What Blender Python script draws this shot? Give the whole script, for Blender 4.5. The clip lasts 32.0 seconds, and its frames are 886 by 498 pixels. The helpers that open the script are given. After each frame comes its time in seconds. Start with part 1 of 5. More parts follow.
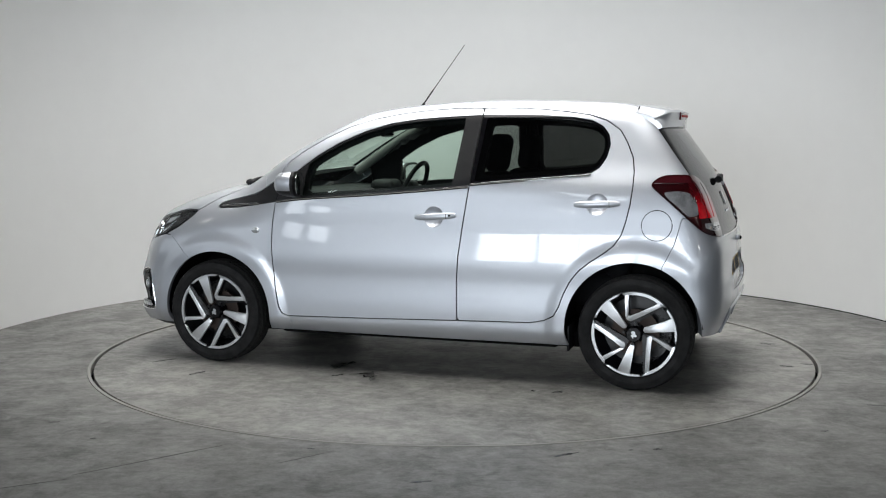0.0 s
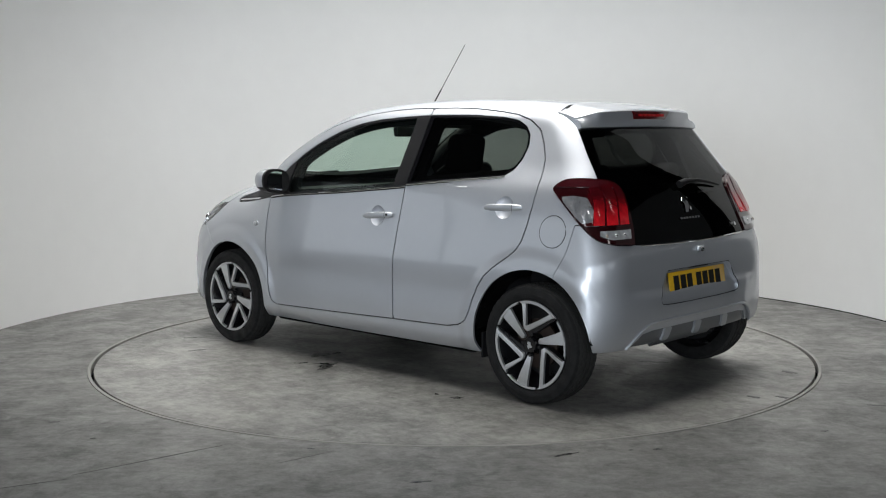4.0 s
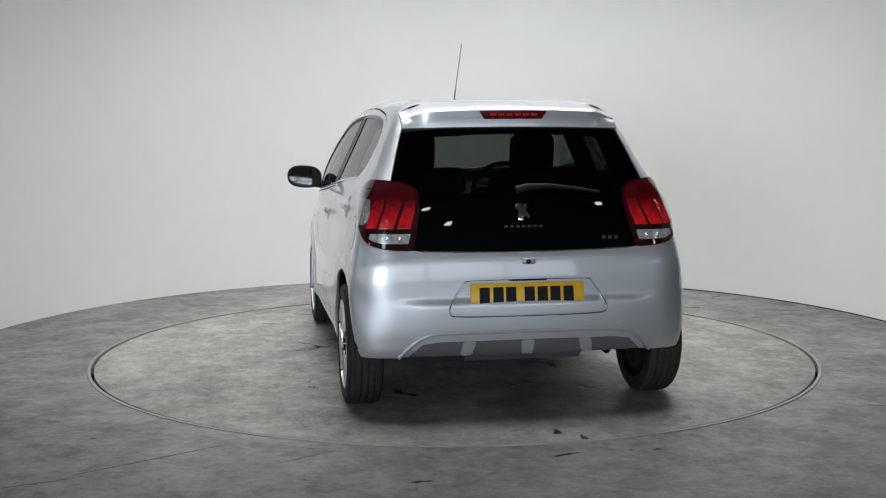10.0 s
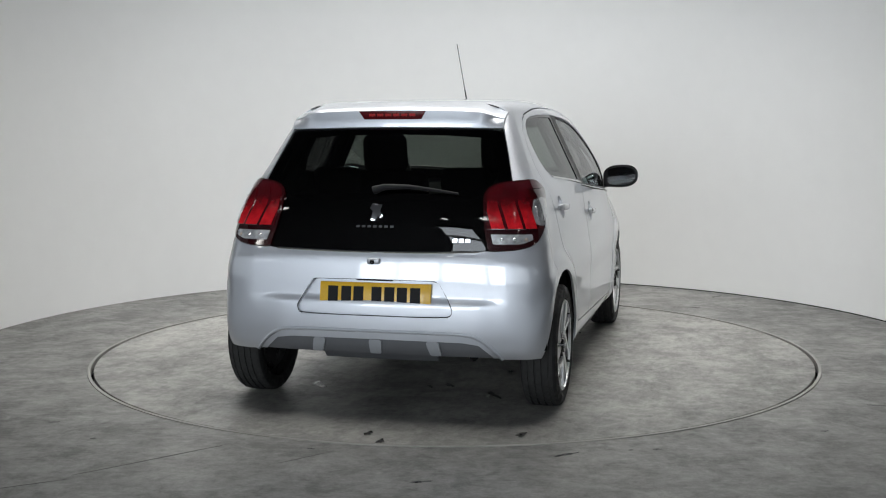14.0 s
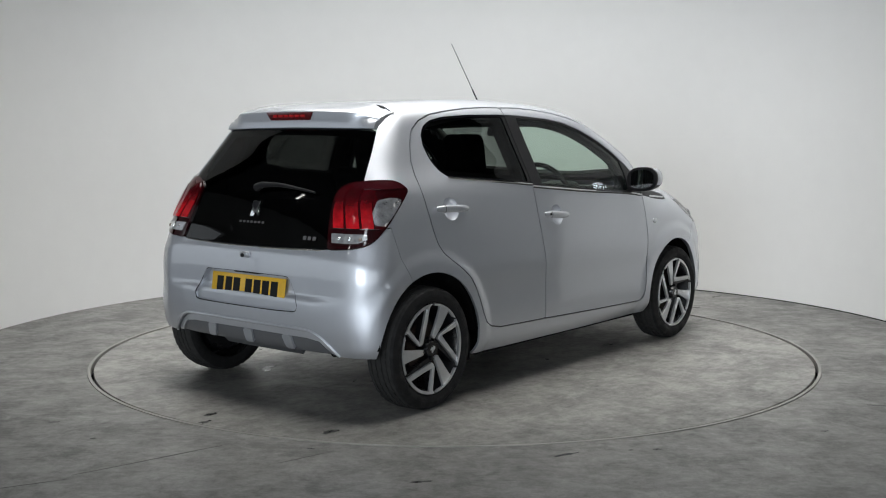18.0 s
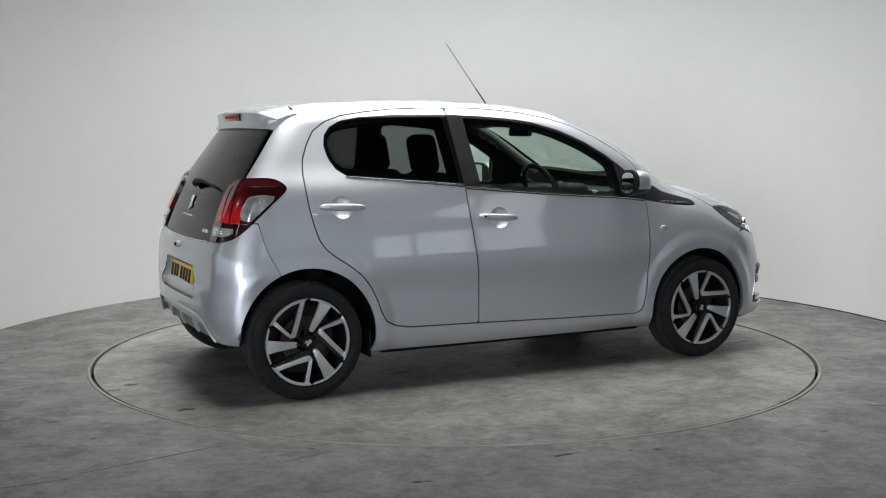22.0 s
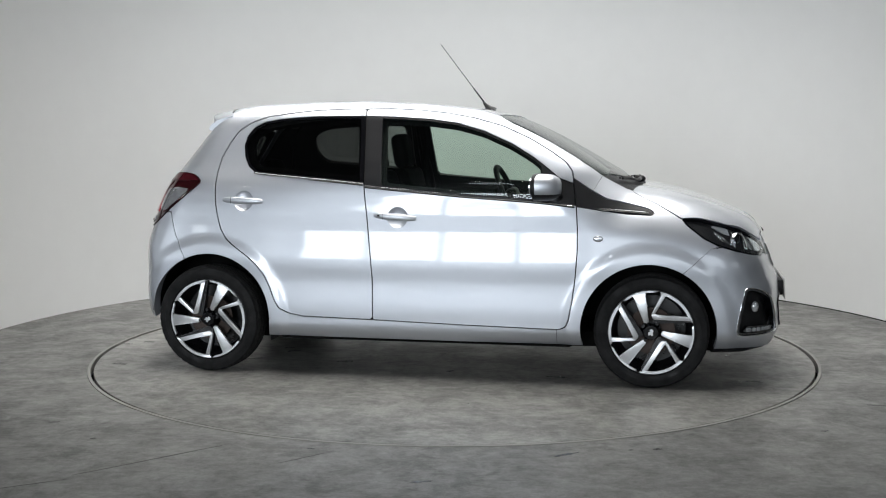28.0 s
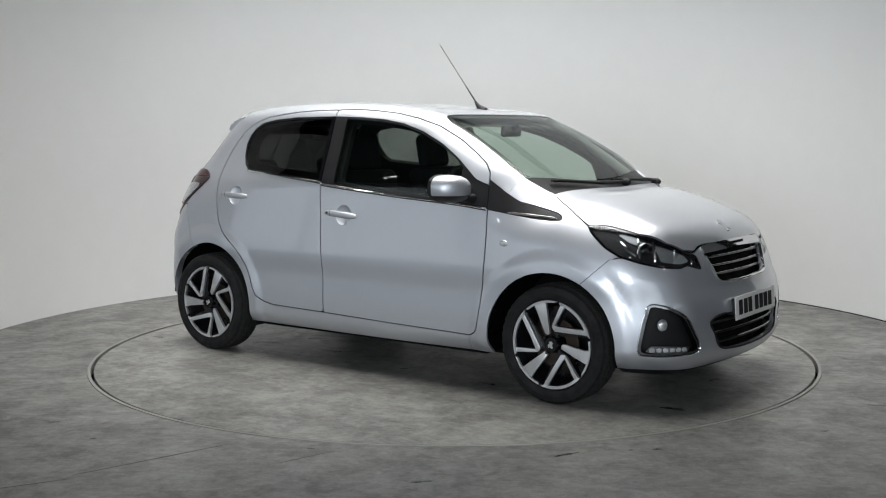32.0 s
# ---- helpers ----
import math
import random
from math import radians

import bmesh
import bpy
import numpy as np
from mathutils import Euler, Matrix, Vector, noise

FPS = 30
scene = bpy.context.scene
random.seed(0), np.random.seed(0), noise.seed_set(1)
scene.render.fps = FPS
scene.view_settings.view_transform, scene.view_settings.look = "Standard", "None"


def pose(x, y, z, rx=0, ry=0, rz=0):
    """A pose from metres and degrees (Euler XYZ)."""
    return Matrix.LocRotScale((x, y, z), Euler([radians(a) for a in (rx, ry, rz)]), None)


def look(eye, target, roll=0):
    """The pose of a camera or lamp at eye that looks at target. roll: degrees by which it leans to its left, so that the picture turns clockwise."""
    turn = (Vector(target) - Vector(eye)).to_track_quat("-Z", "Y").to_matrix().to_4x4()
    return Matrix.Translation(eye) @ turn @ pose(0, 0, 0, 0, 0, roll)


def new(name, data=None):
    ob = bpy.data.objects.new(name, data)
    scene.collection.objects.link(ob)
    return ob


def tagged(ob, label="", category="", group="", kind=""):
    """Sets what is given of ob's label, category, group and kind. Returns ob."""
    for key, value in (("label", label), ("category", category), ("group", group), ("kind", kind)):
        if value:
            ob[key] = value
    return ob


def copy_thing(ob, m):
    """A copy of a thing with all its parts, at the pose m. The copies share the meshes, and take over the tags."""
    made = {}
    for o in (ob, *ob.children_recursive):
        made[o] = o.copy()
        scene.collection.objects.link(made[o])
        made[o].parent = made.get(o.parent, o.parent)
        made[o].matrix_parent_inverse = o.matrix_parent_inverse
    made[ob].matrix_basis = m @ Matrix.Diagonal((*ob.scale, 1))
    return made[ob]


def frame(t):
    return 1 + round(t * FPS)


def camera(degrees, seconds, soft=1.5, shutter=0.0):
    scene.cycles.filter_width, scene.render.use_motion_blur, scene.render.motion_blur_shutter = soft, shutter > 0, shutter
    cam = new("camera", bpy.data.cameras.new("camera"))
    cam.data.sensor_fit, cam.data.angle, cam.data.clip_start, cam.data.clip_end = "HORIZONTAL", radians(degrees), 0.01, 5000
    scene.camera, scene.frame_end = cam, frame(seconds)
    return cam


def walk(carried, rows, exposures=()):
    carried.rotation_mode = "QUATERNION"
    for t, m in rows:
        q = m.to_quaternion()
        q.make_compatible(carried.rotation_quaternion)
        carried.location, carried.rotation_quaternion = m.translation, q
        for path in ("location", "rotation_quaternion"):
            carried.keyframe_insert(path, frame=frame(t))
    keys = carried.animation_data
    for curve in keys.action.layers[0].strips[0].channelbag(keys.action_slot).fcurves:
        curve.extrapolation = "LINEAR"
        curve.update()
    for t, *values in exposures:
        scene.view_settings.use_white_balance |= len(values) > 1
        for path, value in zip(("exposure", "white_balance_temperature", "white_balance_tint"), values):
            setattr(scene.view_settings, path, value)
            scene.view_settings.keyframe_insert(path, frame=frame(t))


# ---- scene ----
cam = camera(43.22, 32.0, soft=1.1)
EYE = (0.0, -6.522, 1.282)
VIEW = look(EYE, (-0.0587, -0.0579, 0.6025), -0.212)
walk(cam, [(0, VIEW), (32, VIEW)])
# the turntable's heading (degrees) over the clip
TURN = [(0, 161.71), (3, 143.32), (6, 124.97), (9, 106.7), (12, 88.22), (13, 82.05), (17, 57.2),
        (19, 44.8), (23, 20.05), (25.5, 4.6), (28, -10.76), (32, -35.52)]
CAR_X, CAR_Y = -0.0127, -0.0412

# ---- light ----
world = bpy.data.worlds.new("world")
scene.world = world
world.use_nodes = True
world.node_tree.nodes["Background"].inputs[0].default_value = (.75, .85, 1, 1)
world.node_tree.nodes["Background"].inputs[1].default_value = .4
scene.view_settings.exposure = 0.0


def area_lamp(name, eye, target, w, h, watts, colour):
    lamp = bpy.data.lights.new(name, "AREA")
    lamp.shape, lamp.size, lamp.size_y, lamp.energy, lamp.color = "RECTANGLE", w, h, watts, colour
    ob = new(name, lamp)
    ob.matrix_world = look(eye, target)
    return ob


# daylight through the hall's open gate and a side window behind the camera, plus added fill lamps
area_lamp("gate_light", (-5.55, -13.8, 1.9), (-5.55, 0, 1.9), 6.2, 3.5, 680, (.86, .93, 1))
# broad fill with no known source, evens out the rear bumper
area_lamp("fill_light", (2.7, -13.8, 2.1), (2.7, 0, 2.1), 10.0, 3.4, 235, (.86, .93, 1))
area_lamp("window_fill_light", (-8.7, -8.5, 2.75), (0, -8.5, 2.75), 1.5, .75, 16, (.87, .935, 1))
# weak west fill for the flank, likewise without a known source
area_lamp("fill_light", (-8.7, -3.2, 1.7), (0, -3.2, 1.7), 8.4, 3.0, 62, (.86, .93, 1))
# added dim lamp on the east wall, no window known there
area_lamp("window_fill_light", (8.7, -8.0, 2.4), (0, -8.0, 2.4), 4.0, 1.2, 30, (.87, .935, 1))
# the round luminous ceiling over the turntable
bay = area_lamp("bay_light", (0, .55, 3.28), (0, .5501, 0), 4.5, 4.5, 127, (1, .985, .955))
bay.data.shape = "DISK"
bay.data.spread = radians(94)

# ---- materials ----
def material(name, colour=(.5, .5, .5), rough=.5, metal=0.0, coat=0.0, noise_scale=0.0, vary=0.0, bump=0.0, bump_scale=200.0, emit=0.0, spec=.5):
    """A principled material with noise at two scales on colour and roughness, and fine relief."""
    m = bpy.data.materials.new(name)
    m.use_nodes = True
    t = m.node_tree
    b = t.nodes["Principled BSDF"]
    b.inputs["Base Color"].default_value = (*colour, 1)
    b.inputs["Roughness"].default_value = rough
    b.inputs["Metallic"].default_value = metal
    b.inputs["Coat Weight"].default_value = coat
    b.inputs["Coat Roughness"].default_value = .04
    b.inputs["Specular IOR Level"].default_value = spec
    if emit:
        b.inputs["Emission Color"].default_value = (*colour, 1)
        b.inputs["Emission Strength"].default_value = emit
    tc = t.nodes.new("ShaderNodeTexCoord")
    if vary:
        acc = None
        for s, w in ((noise_scale, 1.0), (noise_scale * 9, .5)):
            n = t.nodes.new("ShaderNodeTexNoise")
            n.inputs["Scale"].default_value, n.inputs["Detail"].default_value = s, 5
            t.links.new(tc.outputs["Object"], n.inputs["Vector"])
            r = t.nodes.new("ShaderNodeMapRange")
            r.inputs[1].default_value, r.inputs[2].default_value = .25, .75
            r.inputs[3].default_value, r.inputs[4].default_value = 1 - vary * w, 1 + vary * w
            t.links.new(n.outputs["Fac"], r.inputs[0])
            if acc is None:
                acc = r.outputs[0]
            else:
                x = t.nodes.new("ShaderNodeMath")
                x.operation = "MULTIPLY"
                t.links.new(acc, x.inputs[0]), t.links.new(r.outputs[0], x.inputs[1])
                acc = x.outputs[0]
        hsv = t.nodes.new("ShaderNodeHueSaturation")
        hsv.inputs["Color"].default_value = (*colour, 1)
        t.links.new(acc, hsv.inputs["Value"])
        t.links.new(hsv.outputs[0], b.inputs["Base Color"])
        rr = t.nodes.new("ShaderNodeMath")
        rr.operation, rr.inputs[1].default_value = "MULTIPLY", rough
        t.links.new(acc, rr.inputs[0]), t.links.new(rr.outputs[0], b.inputs["Roughness"])
    if bump:
        n = t.nodes.new("ShaderNodeTexNoise")
        n.inputs["Scale"].default_value, n.inputs["Detail"].default_value = bump_scale, 3
        t.links.new(tc.outputs["Object"], n.inputs["Vector"])
        bp = t.nodes.new("ShaderNodeBump")
        bp.inputs["Strength"].default_value, bp.inputs["Distance"].default_value = bump, .002
        t.links.new(n.outputs["Fac"], bp.inputs["Height"])
        t.links.new(bp.outputs[0], b.inputs["Normal"])
    return m


def glass_material(name, tint, rough=0.0, base=.05):
    """A tinted pane: clear tint with a mirror gloss that grows at grazing angles."""
    m = bpy.data.materials.new(name)
    m.use_nodes = True
    t = m.node_tree
    t.nodes.remove(t.nodes["Principled BSDF"])
    tr, gl, mix, lw, pw, mr = [t.nodes.new("ShaderNode" + n) for n in ("BsdfTransparent", "BsdfGlossy", "MixShader", "LayerWeight", "Math", "MapRange")]
    tr.inputs[0].default_value = (*tint, 1)
    gl.inputs["Roughness"].default_value = rough
    lw.inputs["Blend"].default_value = .5
    pw.operation, pw.inputs[1].default_value = "POWER", 5.0
    mr.inputs[3].default_value, mr.inputs[4].default_value = base, 1.0
    t.links.new(lw.outputs["Facing"], pw.inputs[0]), t.links.new(pw.outputs[0], mr.inputs[0])
    t.links.new(mr.outputs[0], mix.inputs[0]), t.links.new(tr.outputs[0], mix.inputs[1]), t.links.new(gl.outputs[0], mix.inputs[2])
    t.links.new(mix.outputs[0], t.nodes["Material Output"].inputs[0])
    return m


def concrete(name, base, dark, seed, gloss):
    """Power-floated concrete: broad clouds, blotches, fine scratches and pitting."""
    m = bpy.data.materials.new(name)
    m.use_nodes = True
    t = m.node_tree
    b = t.nodes["Principled BSDF"]
    tc = t.nodes.new("ShaderNodeTexCoord")
    mp = t.nodes.new("ShaderNodeMapping")
    mp.inputs["Location"].default_value = (seed, seed * .7, 0)
    t.links.new(tc.outputs["Object"], mp.inputs["Vector"])

    def noise_node(scale, detail, dist, rough=.6, stretch=None):
        n = t.nodes.new("ShaderNodeTexNoise")
        n.inputs["Scale"].default_value, n.inputs["Detail"].default_value = scale, detail
        n.inputs["Distortion"].default_value, n.inputs["Roughness"].default_value = dist, rough
        v = mp.outputs[0]
        if stretch:
            q = t.nodes.new("ShaderNodeMapping")
            q.inputs["Scale"].default_value, q.inputs["Rotation"].default_value = stretch, (0, 0, .6)
            t.links.new(v, q.inputs["Vector"])
            v = q.outputs[0]
        t.links.new(v, n.inputs["Vector"])
        return n.outputs["Fac"]

    def ramp(fac, lo, hi, a, c):
        r = t.nodes.new("ShaderNodeMapRange")
        for i, v in enumerate((lo, hi, a, c)):
            r.inputs[i + 1].default_value = v
        t.links.new(fac, r.inputs[0])
        return r.outputs[0]

    def math_node(op, a, c):
        x = t.nodes.new("ShaderNodeMath")
        x.operation = op
        for i, v in enumerate((a, c)):
            if isinstance(v, float):
                x.inputs[i].default_value = v
            else:
                t.links.new(v, x.inputs[i])
        return x.outputs[0]

    clouds = ramp(noise_node(.75, 7, .25, .62), .40, .62, 0, 1)
    blotch = ramp(noise_node(4.2, 10, .3, .74), .42, .60, 0, 1)
    mottle = ramp(noise_node(19, 9, .2, .76), .42, .60, 0, 1)
    streak = ramp(noise_node(9, 8, .2, .78, (1, 3.2, 1)), .40, .62, 0, 1)
    grain = ramp(noise_node(110, 4, 0), .3, .7, 0, 1)
    flecks = math_node("MULTIPLY", ramp(noise_node(2.3, 5, .3), .50, .64, 0, 1), ramp(noise_node(11, 9, .6, .8), .53, .66, 0, 1))
    fac = math_node("ADD", math_node("ADD", math_node("MULTIPLY", clouds, .30), math_node("MULTIPLY", blotch, .33)),
                    math_node("ADD", math_node("ADD", math_node("MULTIPLY", streak, .04), math_node("MULTIPLY", grain, .17)),
                              math_node("ADD", math_node("MULTIPLY", mottle, .27), math_node("MULTIPLY", flecks, .42))))
    mix = t.nodes.new("ShaderNodeMix")
    mix.data_type = "RGBA"
    mix.inputs[6].default_value, mix.inputs[7].default_value = (*dark, 1), (*base, 1)
    t.links.new(fac, mix.inputs[0])
    t.links.new(mix.outputs[2], b.inputs["Base Color"])
    t.links.new(ramp(math_node("ADD", blotch, streak), 0, 2, gloss + .16, gloss - .04), b.inputs["Roughness"])
    bp = t.nodes.new("ShaderNodeBump")
    bp.inputs["Strength"].default_value, bp.inputs["Distance"].default_value = .12, .003
    t.links.new(math_node("ADD", math_node("MULTIPLY", grain, .5), blotch), bp.inputs["Height"])
    t.links.new(bp.outputs[0], b.inputs["Normal"])
    return m


PAINT = material("silver_metallic_paint", (.550, .573, .614), .47, .86, 1.0, 3.0, .015, .02, 1500)
PAINT.node_tree.nodes["Principled BSDF"].inputs["Coat IOR"].default_value = 1.65
SILVER_TRIM = material("satin_silver_plastic", (.36, .375, .40), .38, .5, .3, 8, .03, .02, 900)
DIFFUSER = material("dark_satin_plastic", (.125, .13, .138), .42, .40, .3, 8, .05, .04, 900)
CHROME = material("chrome", (.78, .79, .80), .07, 1.0)
BLACK_GLOSS = material("gloss_black", (.004, .004, .005), .10, 0, .0)
BLACK = material("black_plastic", (.010, .010, .011), .45, 0, 0, 14, .2, .12, 500, spec=.25)
DARK = material("dark_underbody", (.005, .005, .005), .85, 0, 0, 9, .3, .2, 120, spec=.1)
GAP = material("seal_and_shade_black", (.008, .008, .008), .75, 0, 0, 20, .2)
RUBBER = material("tyre_rubber", (.0075, .0075, .0078), .75, 0, 0, 22, .35, .25, 300, spec=.3)
TREAD = material("dusty_tyre_tread", (.026, .026, .0255), .85, 0, 0, 40, .35, .2, 300, spec=.25)
ALLOY = material("machined_alloy", (.60, .61, .62), .34, .78, .3, 30, .05)
ALLOY_DARK = material("dark_painted_alloy", (.006, .006, .007), .3, 0, 0, 12, .2)
BRAKE = material("rusty_brake_steel", (.050, .036, .030), .55, .6, 0, 25, .3, .2, 300)
TRIM = material("interior_dark_trim", (.010, .010, .011), .6, 0, 0, 18, .2, .1, 400, spec=.2)
LINER = material("grey_headlining", (.16, .16, .155), .9, 0, 0, 30, .1)
FABRIC = material("dark_seat_fabric", (.008, .008, .009), .85, 0, 0, 60, .25, .1, 300, spec=.1)
GREY_TRIM = material("grey_dashboard_panel", (.10, .105, .11), .45, 0, 0, 20, .1)
RED = material("red_lens", (.052, .001, .003), .08, 0, .9, 40, .10)
RED_DARK = material("dark_red_lens", (.020, .001, .002), .08, 0, .9, 40, .10)
LENS_RED = material("bright_red_lens", (.24, .004, .008), .09, 0, 1.0, 28, .55, .25, 60, emit=.10)
_t = LENS_RED.node_tree
_tc, _sep, _rng, _low, _mul = [_t.nodes.new("ShaderNode" + n) for n in ("TexCoord", "SeparateXYZ", "MapRange", "Mix", "Math")]
for _i, _v in enumerate((.865, 1.0, 1.0, .0)):      # glow put into the lens: red colour and emission fade from foot to top
    _rng.inputs[_i + 1].default_value = _v
_rng.interpolation_type = "SMOOTHSTEP"
_t.links.new(_tc.outputs["Object"], _sep.inputs[0]), _t.links.new(_sep.outputs[2], _rng.inputs[0])
_low.data_type = "RGBA"
_low.inputs[6].default_value, _low.inputs[7].default_value = (.045, .001, .003, 1), (.36, .006, .010, 1)
_t.links.new(_rng.outputs[0], _low.inputs[0]), _t.links.new(_low.outputs[2], _t.nodes["Hue/Saturation/Value"].inputs["Color"])
_mul.operation, _mul.inputs[1].default_value = "MULTIPLY", .36
_t.links.new(_rng.outputs[0], _mul.inputs[0]), _t.links.new(_mul.outputs[0], _t.nodes["Principled BSDF"].inputs["Emission Strength"])
LENS_HIGHLIGHT = material("highlight_red_lens", (.045, .004, .007), .12, .0, 1.0, 40, .2)
SIDE_CLEAR = material("dark_clear_lens", (.50, .51, .53), .12, .70, 1.0, 22, .45, .5, 60)
HEAD_BRIGHT = material("lamp_reflector", (.86, .88, .90), .10, .85, 1.0, 25, .06)
DARK_CHROME = material("dark_chrome", (.20, .205, .215), .16, 1.0, .3, 20, .05)
AMBER_CLEAR = material("pale_amber_bulb", (.36, .30, .25), .15, .3, 1.0)
BRAKE_RED = material("red_brake_lens", (.075, .001, .003), .15, 0, .4, 40, .15, emit=.03)
LED_RED = material("brake_light_led", (.30, .005, .007), .45, 0, .0, emit=.12, spec=.2)
CLEAR = material("clear_reflector", (.62, .64, .66), .12, .65, 1.0, 45, .40, .6, 90)
LAMP_LENS = glass_material("lamp_lens", (.92, .94, .95))
GLASS = glass_material("green_tinted_glass", (.76, .86, .80))
PRIVACY = glass_material("dark_privacy_glass", (.20, .21, .205))
REAR_GLASS = glass_material("dark_rear_glass", (.10, .105, .10))
MIRROR = material("mirror_glass", (.8, .82, .84), .02, 1.0)
PLATE_YELLOW = material("yellow_reflective_plate", (.72, .42, .012), .35, 0, .3, 90, .06)
PLATE_WHITE = material("white_reflective_plate", (.66, .66, .64), .35, 0, .3, 90, .06)
INK = material("plate_black", (.010, .010, .011), .6, 0, 0, spec=.2)
WALL = material("white_painted_wall", (.84, .84, .828), .55, 0, 0, .8, .02, .05, 60)
CEILING = material("dark_hall_ceiling", (.06, .06, .065), .8, 0, 0, 1.5, .04)
HALL_WALL = material("grey_hall_wall", (.34, .34, .335), .7, 0, 0, 1.0, .08)
FLOOR = concrete("grey_concrete", (.252, .248, .237), (.033, .033, .032), 3.1, .36)
DISC = concrete("pale_concrete_deck", (.318, .312, .293), (.047, .047, .045), 9.4, .34)
STEEL = material("worn_steel_edge", (.27, .265, .25), .5, .2, 0, 6, .2, .2, 150)
OIL = material("dark_oil_stain", (.02, .02, .02), .30, 0, .3, 25, .3)
CHALK = material("pale_scuff", (.36, .36, .34), .8, 0, 0, 30, .3)
SCRATCH = material("dark_scratch", (.10, .099, .096), .7, 0, 0, 40, .4)
AMBER = material("amber_lens", (.55, .16, .015), .15, 0, .5, 40, .1)
SHADE = material("lamp_tube", (1, .98, .95), .4, emit=15.0)
GLOW_PANE = material("doorway_glow", (.86, .93, 1), .4, emit=5.0)

# ---- builders ----
def mesh_object(name, verts, faces, mat, parent=None, label="", normals=None, smooth=False):
    me = bpy.data.meshes.new(name)
    me.from_pydata([tuple(map(float, p)) for p in verts], [], [tuple(map(int, f)) for f in faces])
    me.materials.append(mat)
    if smooth or normals is not None:
        me.shade_smooth()
    if normals is not None:
        me.normals_split_custom_set_from_vertices([tuple(map(float, n)) for n in normals])
    ob = new(name, me)
    ob.parent = parent
    if label:
        ob["label"] = label
    return ob


def part(name, bm, mat, parent=None, label="", angle=40):
    """Links a bmesh as one mesh object; edges sharper than the angle stay crisp."""
    me = bpy.data.meshes.new(name)
    bm.normal_update()
    for f in bm.faces:
        f.smooth = True
    for e in bm.edges:
        e.smooth = not (len(e.link_faces) == 2 and e.calc_face_angle(0) > radians(angle))
    bm.to_mesh(me)
    bm.free()
    me.materials.append(mat)
    ob = new(name, me)
    ob.parent = parent
    if label:
        ob["label"] = label
    return ob


def block(bm, a, b, bevel=0.0, seg=2, m=None):
    """A box from corner a to corner b, with rounded edges, into bm."""
    made = bmesh.ops.create_cube(bm, size=1)["verts"]
    for v in made:
        v.co = Vector([a[i] + (v.co[i] + .5) * (b[i] - a[i]) for i in range(3)])
    if bevel:
        edges = list({e for v in made for e in v.link_edges})
        made = bmesh.ops.bevel(bm, geom=edges, offset=bevel, segments=seg, profile=.5, affect="EDGES")["verts"]
    if m is not None:
        bmesh.ops.transform(bm, matrix=m, verts=made)
    return made


def lathe(profile, n=64, axis="y", arc=(0, 2 * math.pi)):
    """Turns a list of (along, radius) about an axis; returns a bmesh."""
    bm = bmesh.new()
    whole = arc[1] - arc[0] > 6.28
    rings = []
    for i in range(n if whole else n + 1):
        a = arc[0] + (arc[1] - arc[0]) * i / n
        ring = []
        for h, r in profile:
            c, s = r * math.cos(a), r * math.sin(a)
            ring.append(bm.verts.new({"y": (c, h, s), "z": (c, s, h), "x": (h, c, s)}[axis]))
        rings.append(ring)
    for i in range(len(rings) if whole else len(rings) - 1):
        p, q = rings[i], rings[(i + 1) % len(rings)]
        for k in range(len(profile) - 1):
            if (profile[k][1] < 1e-6) and (profile[k + 1][1] < 1e-6):
                continue
            bm.faces.new((p[k], p[k + 1], q[k + 1], q[k]))
    bmesh.ops.remove_doubles(bm, verts=bm.verts, dist=1e-6)
    bmesh.ops.recalc_face_normals(bm, faces=bm.faces)
    return bm


def prism(bm, outline, fn, depth, bevel=.0):
    """A flat outline [(u, v)] given thickness: fn(u, v, w) places it, w from 0 to depth."""
    n = len(outline)
    lo = [bm.verts.new(fn(u, v, 0)) for u, v in outline]
    hi = [bm.verts.new(fn(u, v, depth)) for u, v in outline]
    faces = [bm.faces.new(hi), bm.faces.new(lo[::-1])]
    for i in range(n):
        faces.append(bm.faces.new((lo[i], lo[(i + 1) % n], hi[(i + 1) % n], hi[i])))
    if bevel:
        bmesh.ops.bevel(bm, geom=list(faces[0].edges), offset=bevel, segments=2, profile=.5, affect="EDGES")
    bmesh.ops.recalc_face_normals(bm, faces=bm.faces)


def tube(bm, path, radius, n=10, flat=1.0):
    """A round bar along a path of points; radius may be a list."""
    path = [Vector(p) for p in path]
    rings = []
    for i, p in enumerate(path):
        d = (path[min(i + 1, len(path) - 1)] - path[max(i - 1, 0)]).normalized()
        side = d.cross(Vector((0, 0, 1))) if abs(d.z) < .95 else d.cross(Vector((1, 0, 0)))
        side.normalize()
        up = side.cross(d)
        r = radius[i] if isinstance(radius, (list, tuple)) else radius
        rings.append([bm.verts.new(p + side * r * math.cos(a) + up * r * flat * math.sin(a)) for a in [2 * math.pi * k / n for k in range(n)]])
    for a, b in zip(rings, rings[1:]):
        for k in range(n):
            bm.faces.new((a[k], a[(k + 1) % n], b[(k + 1) % n], b[k]))
    bm.faces.new(rings[0][::-1]), bm.faces.new(rings[-1])
    bmesh.ops.recalc_face_normals(bm, faces=bm.faces)


# ---- the bay ----
DISC_R, RIM_R = 2.034, 2.068
WALL_C, WALL_R = (-.01, .157), 3.012


def ring_mesh(name, r0, r1, z0, z1, mat, parent=None, n=192):
    return part(name, lathe([(z0, r0), (z1, r0), (z1, r1), (z0, r1), (z0, r0)], n, "z"), mat, parent, angle=30)


